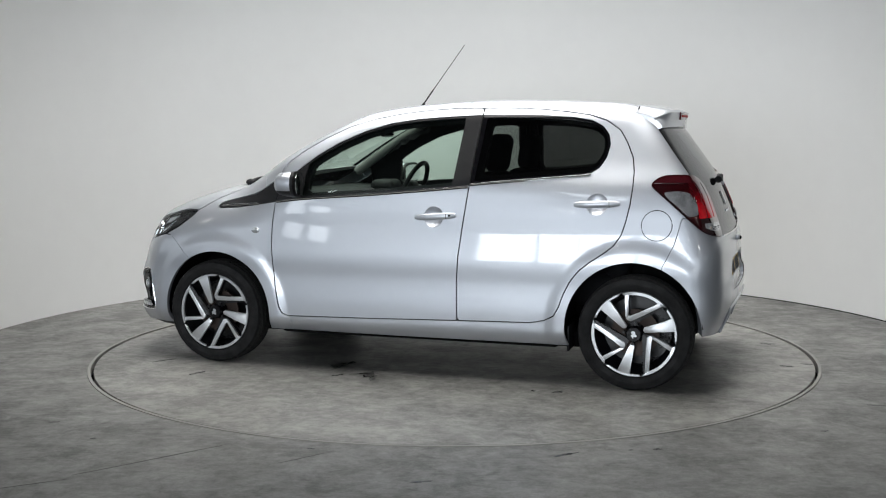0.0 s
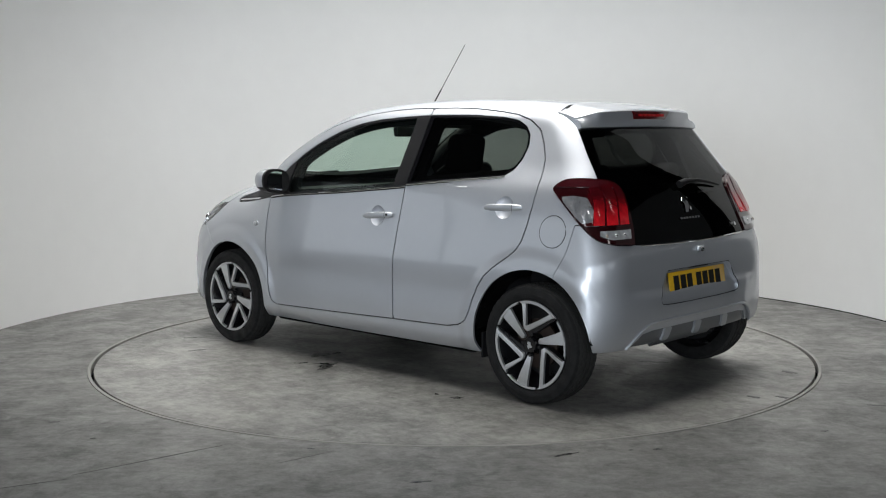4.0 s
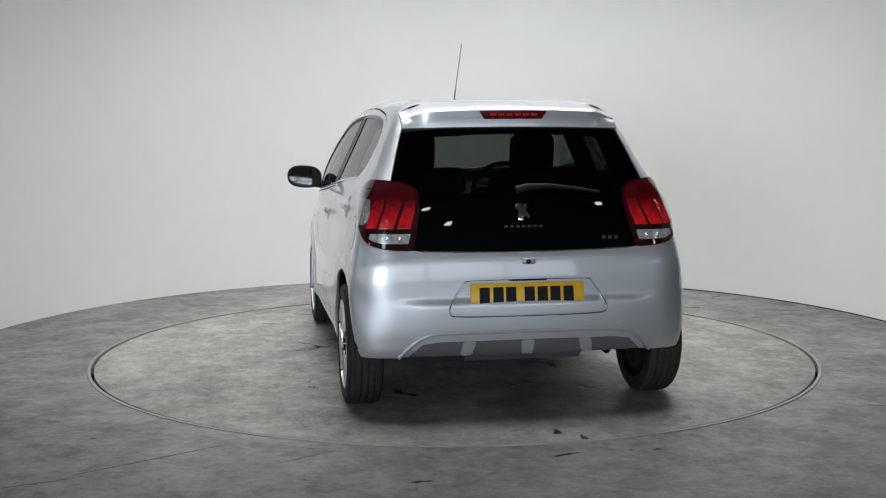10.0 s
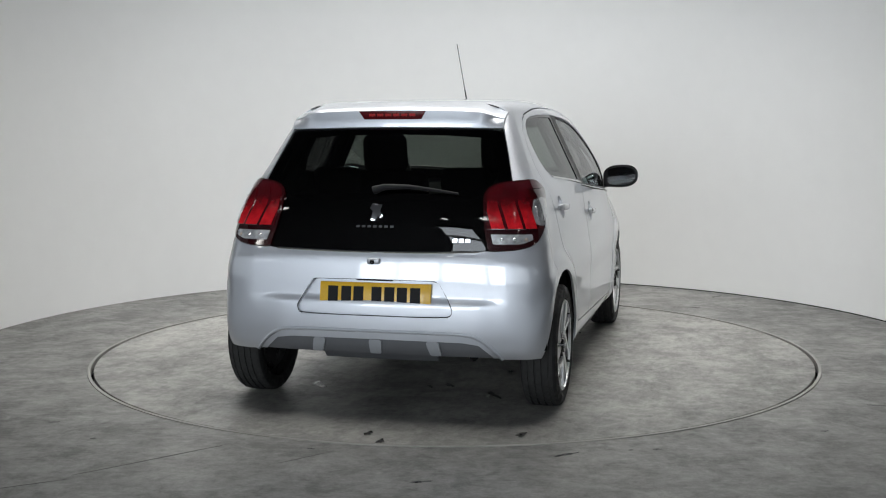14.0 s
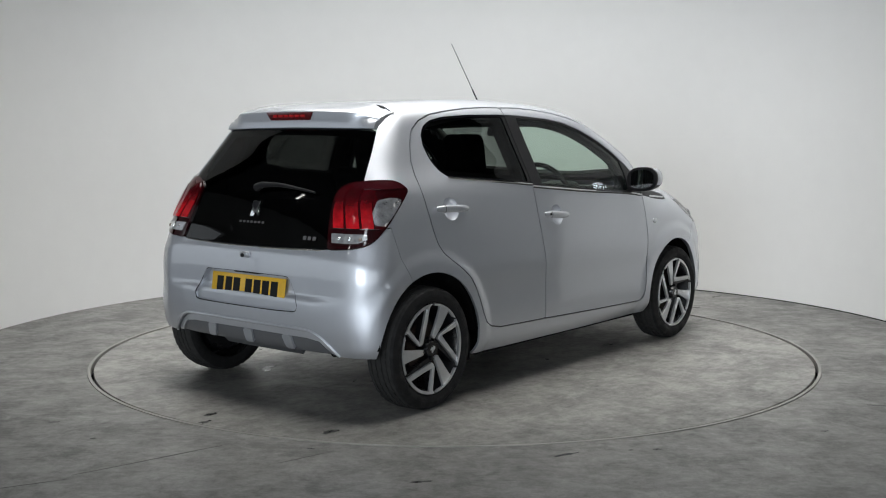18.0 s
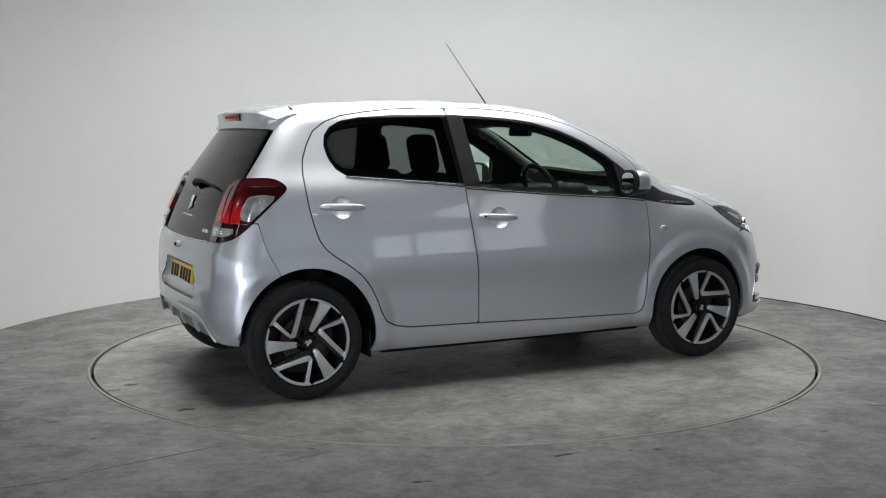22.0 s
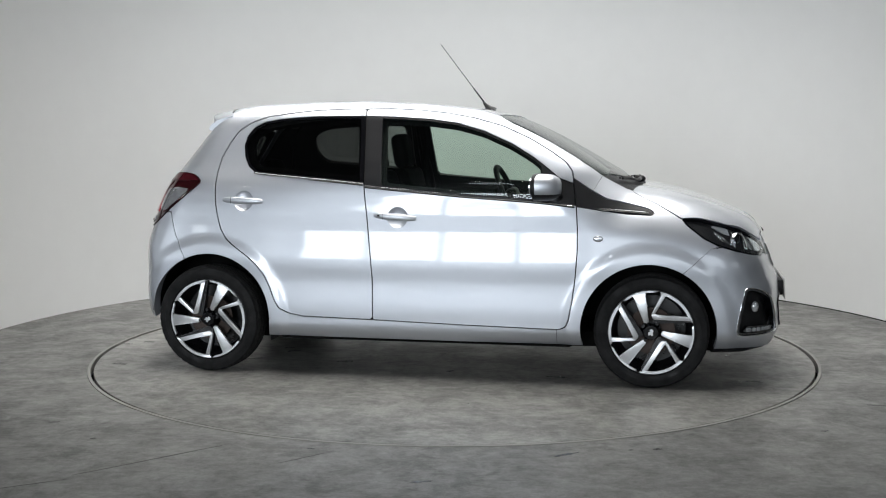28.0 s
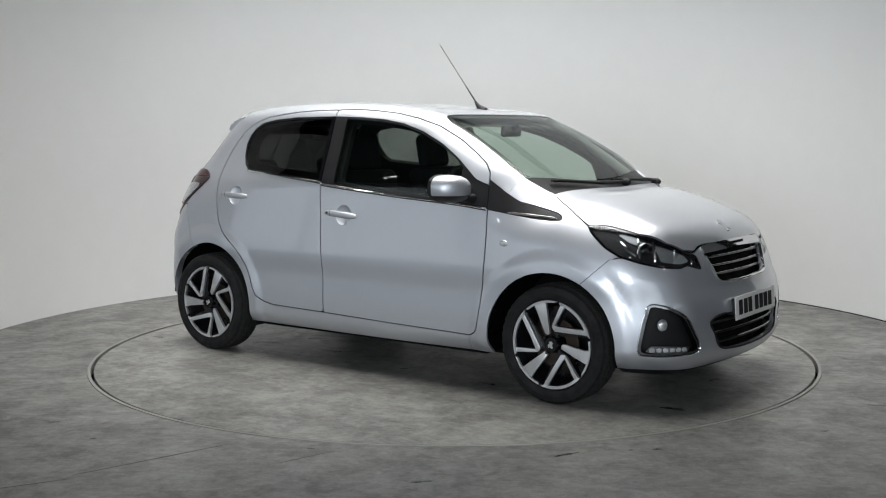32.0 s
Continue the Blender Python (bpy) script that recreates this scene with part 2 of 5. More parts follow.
bm = bmesh.new()
inner = [bm.verts.new((RIM_R * math.cos(a), RIM_R * math.sin(a), 0)) for a in [2 * math.pi * k / 192 for k in range(192)]]
last = inner
for r in (2.6, 4.0, 7.0, 12.0, 24.0):
    ring = [bm.verts.new((r * math.cos(2 * math.pi * k / 192), r * math.sin(2 * math.pi * k / 192), 0)) for k in range(192)]
    for k in range(192):
        bm.faces.new((last[k], ring[k], ring[(k + 1) % 192], last[(k + 1) % 192]))
    last = ring
low = [bm.verts.new((v.co.x, v.co.y, -.08)) for v in inner]
for k in range(192):
    bm.faces.new((inner[k], inner[(k + 1) % 192], low[(k + 1) % 192], low[k]))
bmesh.ops.recalc_face_normals(bm, faces=bm.faces)
floor = tagged(part("floor", bm, FLOOR), "grey power-floated concrete floor with stains and scuffs", "floor", kind="structure")
tagged(part("floor_pit", lathe([(-.075, 0), (-.075, RIM_R)], 96, "z"), DARK), "dark pit under the turntable deck", "floor", kind="structure")
tagged(ring_mesh("trim", 2.050, RIM_R - .002, -.03, .004, STEEL), "worn steel edge ring set round the turntable", "trim", kind="structure")

turntable = tagged(part("turntable", lathe([(-.04, 0), (-.04, DISC_R), (-.002, DISC_R), (0, DISC_R - .002), (0, 1.5), (0, .8), (0, 0)], 192, "z"), DISC, angle=30),
                   "pale grey concrete turntable deck with oil stains, turning slowly", "turntable")


def blob(x, y, w, h, turn, seed, mat, name):
    """A thin ragged stain lying on the deck."""
    rnd = random.Random(seed)
    ph = [rnd.uniform(0, 6.28) for _ in range(4)]
    out = []
    for k in range(28):
        a = 2 * math.pi * k / 28
        r = 1 + .28 * math.sin(2 * a + ph[0]) + .2 * math.sin(3 * a + ph[1]) + .16 * math.sin(5 * a + ph[2]) + .1 * math.sin(9 * a + ph[3])
        out.append((w * r * math.cos(a), h * r * math.sin(a)))
    bm = bmesh.new()
    c, s = math.cos(turn), math.sin(turn)
    prism(bm, out, lambda u, v, q: (x + c * u - s * v, y + s * u + c * v, q), .0012)
    return part(name, bm, mat, turntable)


# the curved studio wall with straight ends
arc = [(WALL_C[0] + WALL_R * math.cos(radians(a)), WALL_C[1] + WALL_R * math.sin(radians(a))) for a in np.linspace(0, 180, 121)]
path_in = [(WALL_C[0] + WALL_R, .08)] + arc + [(WALL_C[0] - WALL_R, .08)]


def wall_strip(name, z0, z1, d0, d1, mat, lo=0, hi=None):
    bm = bmesh.new()
    pts = path_in[lo:hi]
    out = []
    for i, p in enumerate(pts):
        a, b = Vector(pts[max(i - 1, 0)]), Vector(pts[min(i + 1, len(pts) - 1)])
        t = (b - a).normalized()
        nrm = Vector((t.y, -t.x))
        out.append([bm.verts.new((p[0] + nrm.x * d, p[1] + nrm.y * d, z)) for d, z in ((d0, z0), (d0, z1), (d1, z1), (d1, z0))])
    for a, b in zip(out, out[1:]):
        for k in range(4):
            bm.faces.new((a[k], a[(k + 1) % 4], b[(k + 1) % 4], b[k]))
    bm.faces.new(out[0]), bm.faces.new(out[-1][::-1])
    bmesh.ops.recalc_face_normals(bm, faces=bm.faces)
    return part(name, bm, mat, angle=30)


tagged(wall_strip("wall_north", 0, 1.2319, 0, .12, WALL), "white painted curved studio wall, lightly scuffed", "wall", kind="structure")
tagged(wall_strip("wall_north_upper", 1.2322, 3.3, -.0004, .12, WALL), "white painted upper boards of the curved wall", "wall", kind="structure")
tagged(wall_strip("baseboard", .0005, .006, -.004, -.0005, DARK, 2, 58), "thin dark dirt-filled joint at the wall foot", "trim", kind="structure")

for sg in (1, -1):
    bm = bmesh.new()
    block(bm, (WALL_C[0] + sg * (WALL_R + .06) - .075, -.16, 0), (WALL_C[0] + sg * (WALL_R + .06) + .075, .078, 3.3), .006)
    tagged(part("trim_post", bm, DARK), "dark upright post closing the end of the curved wall", "post", kind="structure")

bm = lathe([(3.305, 0), (3.305, 2.36), (3.36, 2.36), (3.36, 0)], 96, "z")
bmesh.ops.translate(bm, verts=bm.verts, vec=(0, .55, 0))
tagged(part("ceiling_bay", bm, WALL), "round white ceiling raft over the turntable with a luminous panel", "ceiling", kind="structure")

# the hall round the bay
def slab(name, a, b, mat, label, cat):
    bm = bmesh.new()
    block(bm, a, b)
    return tagged(part(name, bm, mat), label, cat, kind="structure")


H = 4.6
slab("ceiling", (-9, -14.2, H), (9, 5.2, H + .1), CEILING, "dark hall ceiling with tube lamps", "ceiling")
slab("wall_east", (8.9, -14.2, -.02), (9, 5.2, H), HALL_WALL, "grey hall wall", "wall")
slab("wall_west", (-9, -14.2, -.02), (-8.9, 5.2, H), HALL_WALL, "grey hall wall", "wall")
slab("wall_back", (-8.9, 5.1, -.02), (8.9, 5.2, H), HALL_WALL, "grey hall wall", "wall")
slab("wall_south", (-8.9, -14.2, -.02), (8.9, -14.1, H), HALL_WALL, "grey hall wall behind the gate and the added fill panel", "wall")


def window_band(name, m, w, h, nx, rows):
    """A band of bars before an area lamp, whether daylight or added fill."""
    frame_ob = tagged(new(name), "grey frame before hall daylight or an added fill lamp", "window", kind="structure")
    frame_ob.matrix_basis = m
    for k in range(nx + 1):
        bm = bmesh.new()
        x = -w / 2 + w * k / nx
        block(bm, (x - .05, -.05, -h / 2), (x + .05, .05, h / 2), .01)
        part("window_frame", bm, HALL_WALL, frame_ob)
    for z in rows:
        bm = bmesh.new()
        block(bm, (-w / 2, -.04, z - .04), (w / 2, .04, z + .04), .01)
        part("window_frame", bm, HALL_WALL, frame_ob)


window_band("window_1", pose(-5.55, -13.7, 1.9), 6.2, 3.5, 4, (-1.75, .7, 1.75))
# these two frame the added fill lamps
window_band("fill_panel_1", pose(2.7, -13.7, 2.1), 10.0, 3.4, 4, (-1.7, 1.7))
window_band("fill_panel_2", pose(-8.6, -3.2, 1.7, 0, 0, 90), 8.4, 3.0, 3, (-1.5, 1.5))
window_band("window_2", pose(-8.6, -8.5, 2.75, 0, 0, 90), 1.5, .75, 2, (-.375, .375))
# bars before the added east lamp
window_band("fill_panel_3", pose(8.6, -8.0, 2.4, 0, 0, 90), 4.0, 1.2, 3, (-.6, .6))
# added glowing ceiling panel behind the camera; the tailgate mirrors it as a bright doorway
bm = bmesh.new()
block(bm, (-2.5, -7.4, H - .012), (-1.78, -6.45, H - .002))
doorway_panel = tagged(part("glow_panel", bm, GLOW_PANE), "added glowing ceiling panel, mirrored in the tailgate as a doorway", "window", kind="structure")
for k in range(3):
    bm = bmesh.new()
    block(bm, (-2.54, -7.42 + k * .475, H - .05), (-1.74, -7.38 + k * .475, H - .012), .006)
    part("window_frame", bm, HALL_WALL, doorway_panel)
for x, y in ((-1.17, -5.52), (-2.04, -5.78), (-.83, -7.61), (.55, -5.1), (1.3, -6.3), (-4.6, -3.9), (3.6, -4.4), (-3.4, -9.6), (.4, -10.0), (3.8, -9.0)):
    lamp_ob = tagged(new("ceiling_lamp"), "round white lamp under the hall ceiling", "lamp", "round hall lamps")
    lamp_ob.matrix_basis = pose(x, y, H)
    part("reflector", lathe([(0, .03), (-.04, .05), (-.10, .085), (-.105, .09), (-.09, .08), (-.02, .04)], 24, "z"), STEEL, lamp_ob)
    bm = bmesh.new()
    bmesh.ops.create_cone(bm, cap_ends=True, segments=24, radius1=.075, radius2=.07, depth=.02, matrix=pose(0, 0, -.085))
    part("lens", bm, SHADE, lamp_ob, "glowing lens")
for x, y in ((-5.5, -12.6), (-2.6, -12.6), (.4, -12.6), (6.5, -9.4), (6.5, -5.4), (6.5, -1.4), (-6.5, -5.4), (-6.5, -1.4)):
    lamp_ob = tagged(new("strip_lamp"), "white strip lamp under the hall ceiling", "lamp", "hall strip lamps")
    lamp_ob.matrix_basis = pose(x, y, H)
    bm = bmesh.new()
    block(bm, (-.34, -.10, -.06), (.34, .10, -.002), .01)
    part("reflector", bm, STEEL, lamp_ob)
    bm = bmesh.new()
    tube(bm, [(-.30, 0, -.085), (.30, 0, -.085)], .04, 8)
    part("tube", bm, SHADE, lamp_ob, "glowing tube")
for x in (3.54, 4.23):
    lamp_ob = tagged(new("hanging_lamp"), "hanging lamp with two bright bars", "lamp", "hanging hall lamps")
    lamp_ob.matrix_basis = pose(x, -12.9, H)
    for v in (-.23, .23):
        bm = bmesh.new()
        tube(bm, [(v, 0, -.001), (v, 0, -1.66)], .010, 8)
        part("cable", bm, STEEL, lamp_ob)
    for z in (-1.21, -1.60):
        bm = bmesh.new()
        block(bm, (-.215, .01, z - .022), (.215, .04, z + .022), .01)
        part("light_bar", bm, SHADE, lamp_ob, "glowing bar")
# ---- the car's skin: an implicit form, negative inside, from a few curves ----
def spline(pts, per=10, closed=False):
    """Catmull-Rom through 2D points."""
    p = np.array(pts, float)
    n = len(p)
    out = []
    for i in range(n if closed else n - 1):
        if closed:
            a, b, c, d = p[i - 1], p[i], p[(i + 1) % n], p[(i + 2) % n]
        else:
            a, b, c, d = p[max(i - 1, 0)], p[i], p[i + 1], p[min(i + 2, n - 1)]
        for k in range(per):
            t = k / per
            out.append(.5 * (2 * b + (c - a) * t + (2 * a - 5 * b + 4 * c - d) * t * t + (3 * b - a - 3 * c + d) * t ** 3))
    if not closed:
        out.append(p[-1])
    return np.array(out)


def sdf(px, pz, poly):
    """Signed distance from points to a closed polygon, negative inside."""
    px, pz = np.asarray(px, float), np.asarray(pz, float)
    best = np.full(px.shape, 1e9)
    inside = np.zeros(px.shape, bool)
    a = poly
    b = np.roll(poly, -1, 0)
    for (ax, az), (bx, bz) in zip(a, b):
        ex, ez = bx - ax, bz - az
        l2 = ex * ex + ez * ez
        if l2 < 1e-14:
            continue
        t = np.clip(((px - ax) * ex + (pz - az) * ez) / l2, 0, 1)
        best = np.minimum(best, (px - ax - t * ex) ** 2 + (pz - az - t * ez) ** 2)
        if az != bz:
            inside ^= ((az > pz) != (bz > pz)) & (px < ax + (pz - az) * ex / ez)
    return np.where(inside, -1, 1) * np.sqrt(best)


# centre line of the car in side view, from the rear skirt over the roof to the front lip
PROFILE = spline([(-1.447, 0.1532), (-1.57, 0.2734), (-1.6, 0.3609), (-1.609, 0.46), (-1.605, 0.56), (-1.6, 0.66), (-1.592, 0.72), (-1.577, 0.7599), (-1.521, 0.9192), (-1.456, 1.058), (-1.359, 1.201), (-1.268, 1.323), (-1.179, 1.398), (-1.079, 1.427), (-0.8991, 1.44), (-0.6197, 1.45), (-0.3503, 1.452), (-0.1008, 1.441), (0.1488, 1.42), (0.3389, 1.385), (0.5524, 1.297), (0.7532, 1.191), (0.9536, 1.074), (1.064, 1.012), (1.144, 0.9864), (1.254, 0.9699), (1.405, 0.9303), (1.554, 0.8796), (1.678, 0.8222), (1.742, 0.7495), (1.778, 0.6636), (1.807, 0.5731), (1.835, 0.499), (1.845, 0.4195), (1.847, 0.3302), (1.846, 0.2499), (1.8, 0.1794), (1.7, 0.15)], 6)
GX, GZ = np.arange(-2.2, 2.4001, .01), np.arange(-.1, 1.8001, .01)
GRID = sdf(*np.meshgrid(GX, GZ, indexing="ij"), PROFILE)


def grid(x, z):
    fx = np.clip((x - GX[0]) / .01, 0, len(GX) - 1.001)
    fz = np.clip((z - GZ[0]) / .01, 0, len(GZ) - 1.001)
    i, k = fx.astype(int), fz.astype(int)
    u, v = fx - i, fz - k
    return (GRID[i, k] * (1 - u) + GRID[i + 1, k] * u) * (1 - v) + (GRID[i, k + 1] * (1 - u) + GRID[i + 1, k + 1] * u) * v


def curve(pts):
    """A smooth function through (x, y) pairs."""
    s = spline(pts, 8)
    return lambda v: np.interp(v, s[:, 0], s[:, 1])


def step(a, b, v):
    t = np.clip((v - a) / (b - a), 0, 1)
    return t * t * (3 - 2 * t)


WIDTH = curve([(0.1, 0.7398), (0.2, 0.7664), (0.26, 0.7896), (0.31, 0.7946), (0.38, 0.7974), (0.5, 0.7953), (0.62, 0.801), (0.75, 0.786), (0.85, 0.7703), (0.92, 0.761), (0.98, 0.752), (1.03, 0.7378), (1.107, 0.7034), (1.265, 0.6305), (1.4, 0.5696), (1.5, 0.505), (1.6, 0.44)])
TAPER = curve([(-2, -0.3002), (-1.65, -0.1039), (-1.5, -0.0284), (-1.3, -0.0268), (-1.05, -0.0155), (-0.6, -0.0026), (0.7, 0.0074), (1.2, -0.008), (1.5, -0.0378), (1.7, -0.0903), (1.85, -0.1312), (2.2, -0.2999)])
TOPTAPER = curve([(-2, -0.08), (-1.3, -0.0356), (-1, -0.0339), (-0.5, -0.0069), (0.3, 0.012), (0.7, 0.0004), (1, -0.0317), (1.3, -0.0499), (2, -0.1)])
ARCHES = ((1.155, .290, .335), (-1.158, .302, .336))


KF, KR = (0.228, 0.030), (0.060, 0.141)
CROWN = (0.015, -0.001, 0.061, 0.121, -0.045, 0.389)


def half_width(x, z):
    y = WIDTH(z) + TAPER(x) + TOPTAPER(x) * step(.85, 1.15, z)
    for cx, cz, r in ARCHES:
        y = y + .012 * (1 - step(r + .045, r + .115, np.hypot(x - cx, z - cz)))
    return y


def skin(x, y, z):
    """Negative inside the car's outer form."""
    y = np.abs(y)
    y2 = y * y
    rear, front = step(-.5, -1.2, x), step(.1, .9, x)
    kr = KR[0] + (KR[1] - KR[0]) * step(.7, 1.3, z)
    kf = KF[0] + (KF[1] - KF[0]) * step(.75, 1.0, z)
    crown = (CROWN[0] * (1 - front) + CROWN[1] * front) * y2 + (CROWN[2] * (1 - front) + CROWN[3] * front) * y2 * y2
    flat = step(.75, 1.0, z) * step(1.15, 1.0, z) * front      # bonnet
    crown = crown * (1 - flat) + flat * (CROWN[4] * y2 + CROWN[5] * y2 * y2)
    low = step(.45, .75, z)
    a = grid(x + front * kf * y2 - rear * kr * y2, z + crown * low)
    a = a - .013 * step(.553, .513, z) * step(-1.3, -1.45, x) * step(.64, .42, y)      # ledge of the rear bumper
    b = (y - half_width(x, z)) * .97
    k = .10 + .05 * step(.6, .8, z) * front * step(1.1, .95, z) + .05 * step(1.2, .8, z) * np.maximum(rear, front)
    h = np.maximum(k - np.abs(a - b), 0) / k
    return np.maximum(a, b) + h * h * k * .25


def skin_normal(p, e=.004):
    g = np.stack([skin(p[:, 0] + e * (i == 0), p[:, 1] + e * (i == 1), p[:, 2] + e * (i == 2))
                  - skin(p[:, 0] - e * (i == 0), p[:, 1] - e * (i == 1), p[:, 2] - e * (i == 2)) for i in range(3)], 1)
    return g / np.maximum(np.linalg.norm(g, axis=1)[:, None], 1e-9)


def cast(o, d, reach, inset=0.0):
    """Where rays from inside leave the form."""
    lo, hi = np.zeros(len(o)), np.full(len(o), reach)
    for _ in range(26):
        m = (lo + hi) / 2
        q = o + d * m[:, None]
        inside = skin(q[:, 0], q[:, 1], q[:, 2]) < -inset
        lo, hi = np.where(inside, m, lo), np.where(inside, hi, m)
    return o + d * lo[:, None]


X_REAR, X_FRONT = -.95, 1.05


def sheet_faces(nu, nv):
    i, k = np.meshgrid(np.arange(nu - 1), np.arange(nv - 1), indexing="ij")
    a = (i * nv + k).ravel()
    return np.stack([a, a + nv, a + nv + 1, a + 1], 1)


def wall_sheet(s0, s1, z0, z1, res=.014, inset=0.0, side=1):
    """A band of skin round the flank. s is x along the flank; past X_REAR and X_FRONT it bends round the ends
    (s = X_FRONT + 1 is the middle of the nose). side 1: left."""
    su = np.linspace(s0, s1, max(3, int((s1 - s0) / res)))
    zv = np.linspace(z0, z1, max(3, int((z1 - z0) / res)))
    s, z = [a.ravel() for a in np.meshgrid(su, zv, indexing="ij")]
    x = np.clip(s, X_REAR, X_FRONT)
    ang = math.pi / 2 * (np.maximum(s - X_FRONT, 0) - np.maximum(X_REAR - s, 0))
    o = np.stack([x, 0 * x, z], 1)
    d = np.stack([np.sin(ang), side * np.cos(ang), 0 * x], 1)
    f = sheet_faces(len(su), len(zv))
    return cast(o, d, 1.6, inset), f if side < 0 else f[:, ::-1]


def top_sheet(x0, x1, y0, y1, res=.014, inset=0.0):
    """A piece of skin seen from above."""
    xu = np.linspace(x0, x1, max(3, int((x1 - x0) / res)))
    yv = np.linspace(y0, y1, max(3, int((y1 - y0) / res)))
    x, y = [a.ravel() for a in np.meshgrid(xu, yv, indexing="ij")]
    o = np.stack([x, y, 0 * x + .55], 1)
    return cast(o, np.tile((0., 0., 1.), (len(x), 1)), 1.2, inset), sheet_faces(len(xu), len(yv))


def clip(sheet, keep):
    """The part of a sheet where keep(points) is negative, cut exactly."""
    v, f = sheet
    if len(f) == 0:
        return sheet
    val = keep(v)
    val = np.where(np.abs(val) < 1e-5, -1e-5, val)
    neg = val < 0
    rows = [list(q) for q in f] if not isinstance(f, list) else f
    verts = [tuple(p) for p in v]
    out, cut = [], {}
    for q in rows:
        m = [neg[i] for i in q]
        if all(m):
            out.append(q)
            continue
        if not any(m):
            continue
        g = []
        for i, a in enumerate(q):
            b = q[(i + 1) % len(q)]
            if neg[a]:
                g.append(a)
            if neg[a] != neg[b]:
                key = (a, b) if a < b else (b, a)
                if key not in cut:
                    t = val[key[0]] / (val[key[0]] - val[key[1]])
                    pa, pb = v[key[0]], v[key[1]]
                    cut[key] = len(verts)
                    verts.append(tuple(pa + (pb - pa) * t))
                g.append(cut[key])
        if len(g) >= 3:
            out.append(g)
    used = sorted({i for q in out for i in q})
    where = {a: i for i, a in enumerate(used)}
    return np.array([verts[i] for i in used]).reshape(-1, 3), [[where[i] for i in q] for q in out]

# ---- the car: outlines in side view (x, z), from above (x, y), from behind (y, z) or round the flank (s, z) ----
GAP_W = .0031
FDOOR = np.array([(-.338, 1.403), (-.187, 1.403), (-.04, 1.394), (.108, 1.378), (.255, 1.351), (.402, 1.310), (.548, 1.244), (.663, 1.176), (.734, 1.126),
                  (.766, 1.083), (.774, 1.048), (.793, .904), (.801, .794), (.802, .679), (.794, .562), (.78, .444), (.762, .342), (.747, .303), (.712, .286),
                  (.231, .295), (-.256, .308), (-.256, .399), (-.255, .516), (-.263, .633), (-.273, .718), (-.286, .833), (-.307, .99), (-.323, 1.204)])
RDOOR = np.array([(-.338, 1.403), (-.323, 1.204), (-.307, .99), (-.286, .833), (-.273, .718), (-.263, .633), (-.255, .516), (-.256, .399), (-.256, .308),
                  (-.640, .316), (-.715, .330), (-.768, .358), (-.793, .403), (-.815, .466), (-.848, .533), (-.892, .589), (-.948, .635), (-1.019, .683),
                  (-1.062, .717), (-1.096, .768), (-1.118, .839), (-1.135, .924), (-1.142, 1.008), (-1.142, 1.079), (-1.130, 1.150), (-1.097, 1.222),
                  (-1.055, 1.288), (-.983, 1.335), (-.895, 1.364), (-.778, 1.381), (-.631, 1.396), (-.483, 1.402)])
FLIGHT = np.array([(-.37, 1.368), (-.330, 1.368), (-.16, 1.361), (.016, 1.349), (.163, 1.328), (.309, 1.286), (.453, 1.224), (.567, 1.157), (.652, 1.093), (.705, 1.050),
                   (.81, 1.01), (.82, .905), (.793, .907), (.673, .923), (.526, .935), (.234, .955), (-.056, .98), (-.302, 1.002), (-.37, 1.007)])
FPANE = np.array([(-.245, 1.354), (-.16, 1.350), (.016, 1.338), (.163, 1.317), (.309, 1.275), (.453, 1.212), (.567, 1.144), (.612, 1.110),
                  (.636, .938), (.526, .946), (.234, .966), (-.056, .99), (-.216, 1.006)])
RLIGHT = np.array([(-.28, 1.368), (-.350, 1.368), (-.631, 1.366), (-.807, 1.355), (-.909, 1.338), (-.968, 1.308), (-1.002, 1.265), (-1.013, 1.213), (-1.0, 1.149), (-.97, 1.098),
                   (-.92, 1.064), (-.776, 1.052), (-.632, 1.040), (-.488, 1.028), (-.318, 1.013), (-.28, 1.010)])
RPANE = np.array([(-.362, 1.355), (-.631, 1.354), (-.805, 1.343), (-.902, 1.327), (-.958, 1.300), (-.990, 1.260), (-1.0, 1.213), (-.988, 1.156), (-.961, 1.109),
                  (-.915, 1.076), (-.776, 1.064), (-.632, 1.052), (-.488, 1.040), (-.332, 1.026)])
SAIL = np.array([(.60, 1.12), (.772, 1.048), (.864, .985), (.94, .943), (1.036, .921), (1.142, .896), (1.172, .881), (1.176, .872), (1.165, .864),
                 (1.148, .863), (1.04, .870), (.916, .887), (.793, .906), (.60, .92)])
WSCREEN = [(.377, 0), (.374, .30), (.372, .50), (.39, .537), (.443, .568), (.634, .592), (.824, .622), (.916, .614), (.998, .592), (1.058, .581), (1.10, .35), (1.115, 0)]
BONNET = [(1.118, 0), (1.104, .35), (1.061, .582), (1.145, .628), (1.225, .671), (1.307, .700), (1.393, .668), (1.534, .634), (1.643, .568), (1.693, .492),
          (1.714, .42), (1.713, .365), (1.734, .2), (1.742, .06), (1.743, 0)]
WSCREEN, BONNET = [np.array(o + [(x, -y) for x, y in o[-2:0:-1]]) for o in (WSCREEN, BONNET)]
HATCH = [(0, 1.310), (.268, 1.306), (.516, 1.293), (.553, 1.18), (.590, 1.056), (.605, 1.0), (.60, .80), (.53, .765), (.474, .757), (.248, .751), (0, .749)]
HATCH = np.array(HATCH + [(-y, z) for y, z in HATCH[-2:0:-1]])
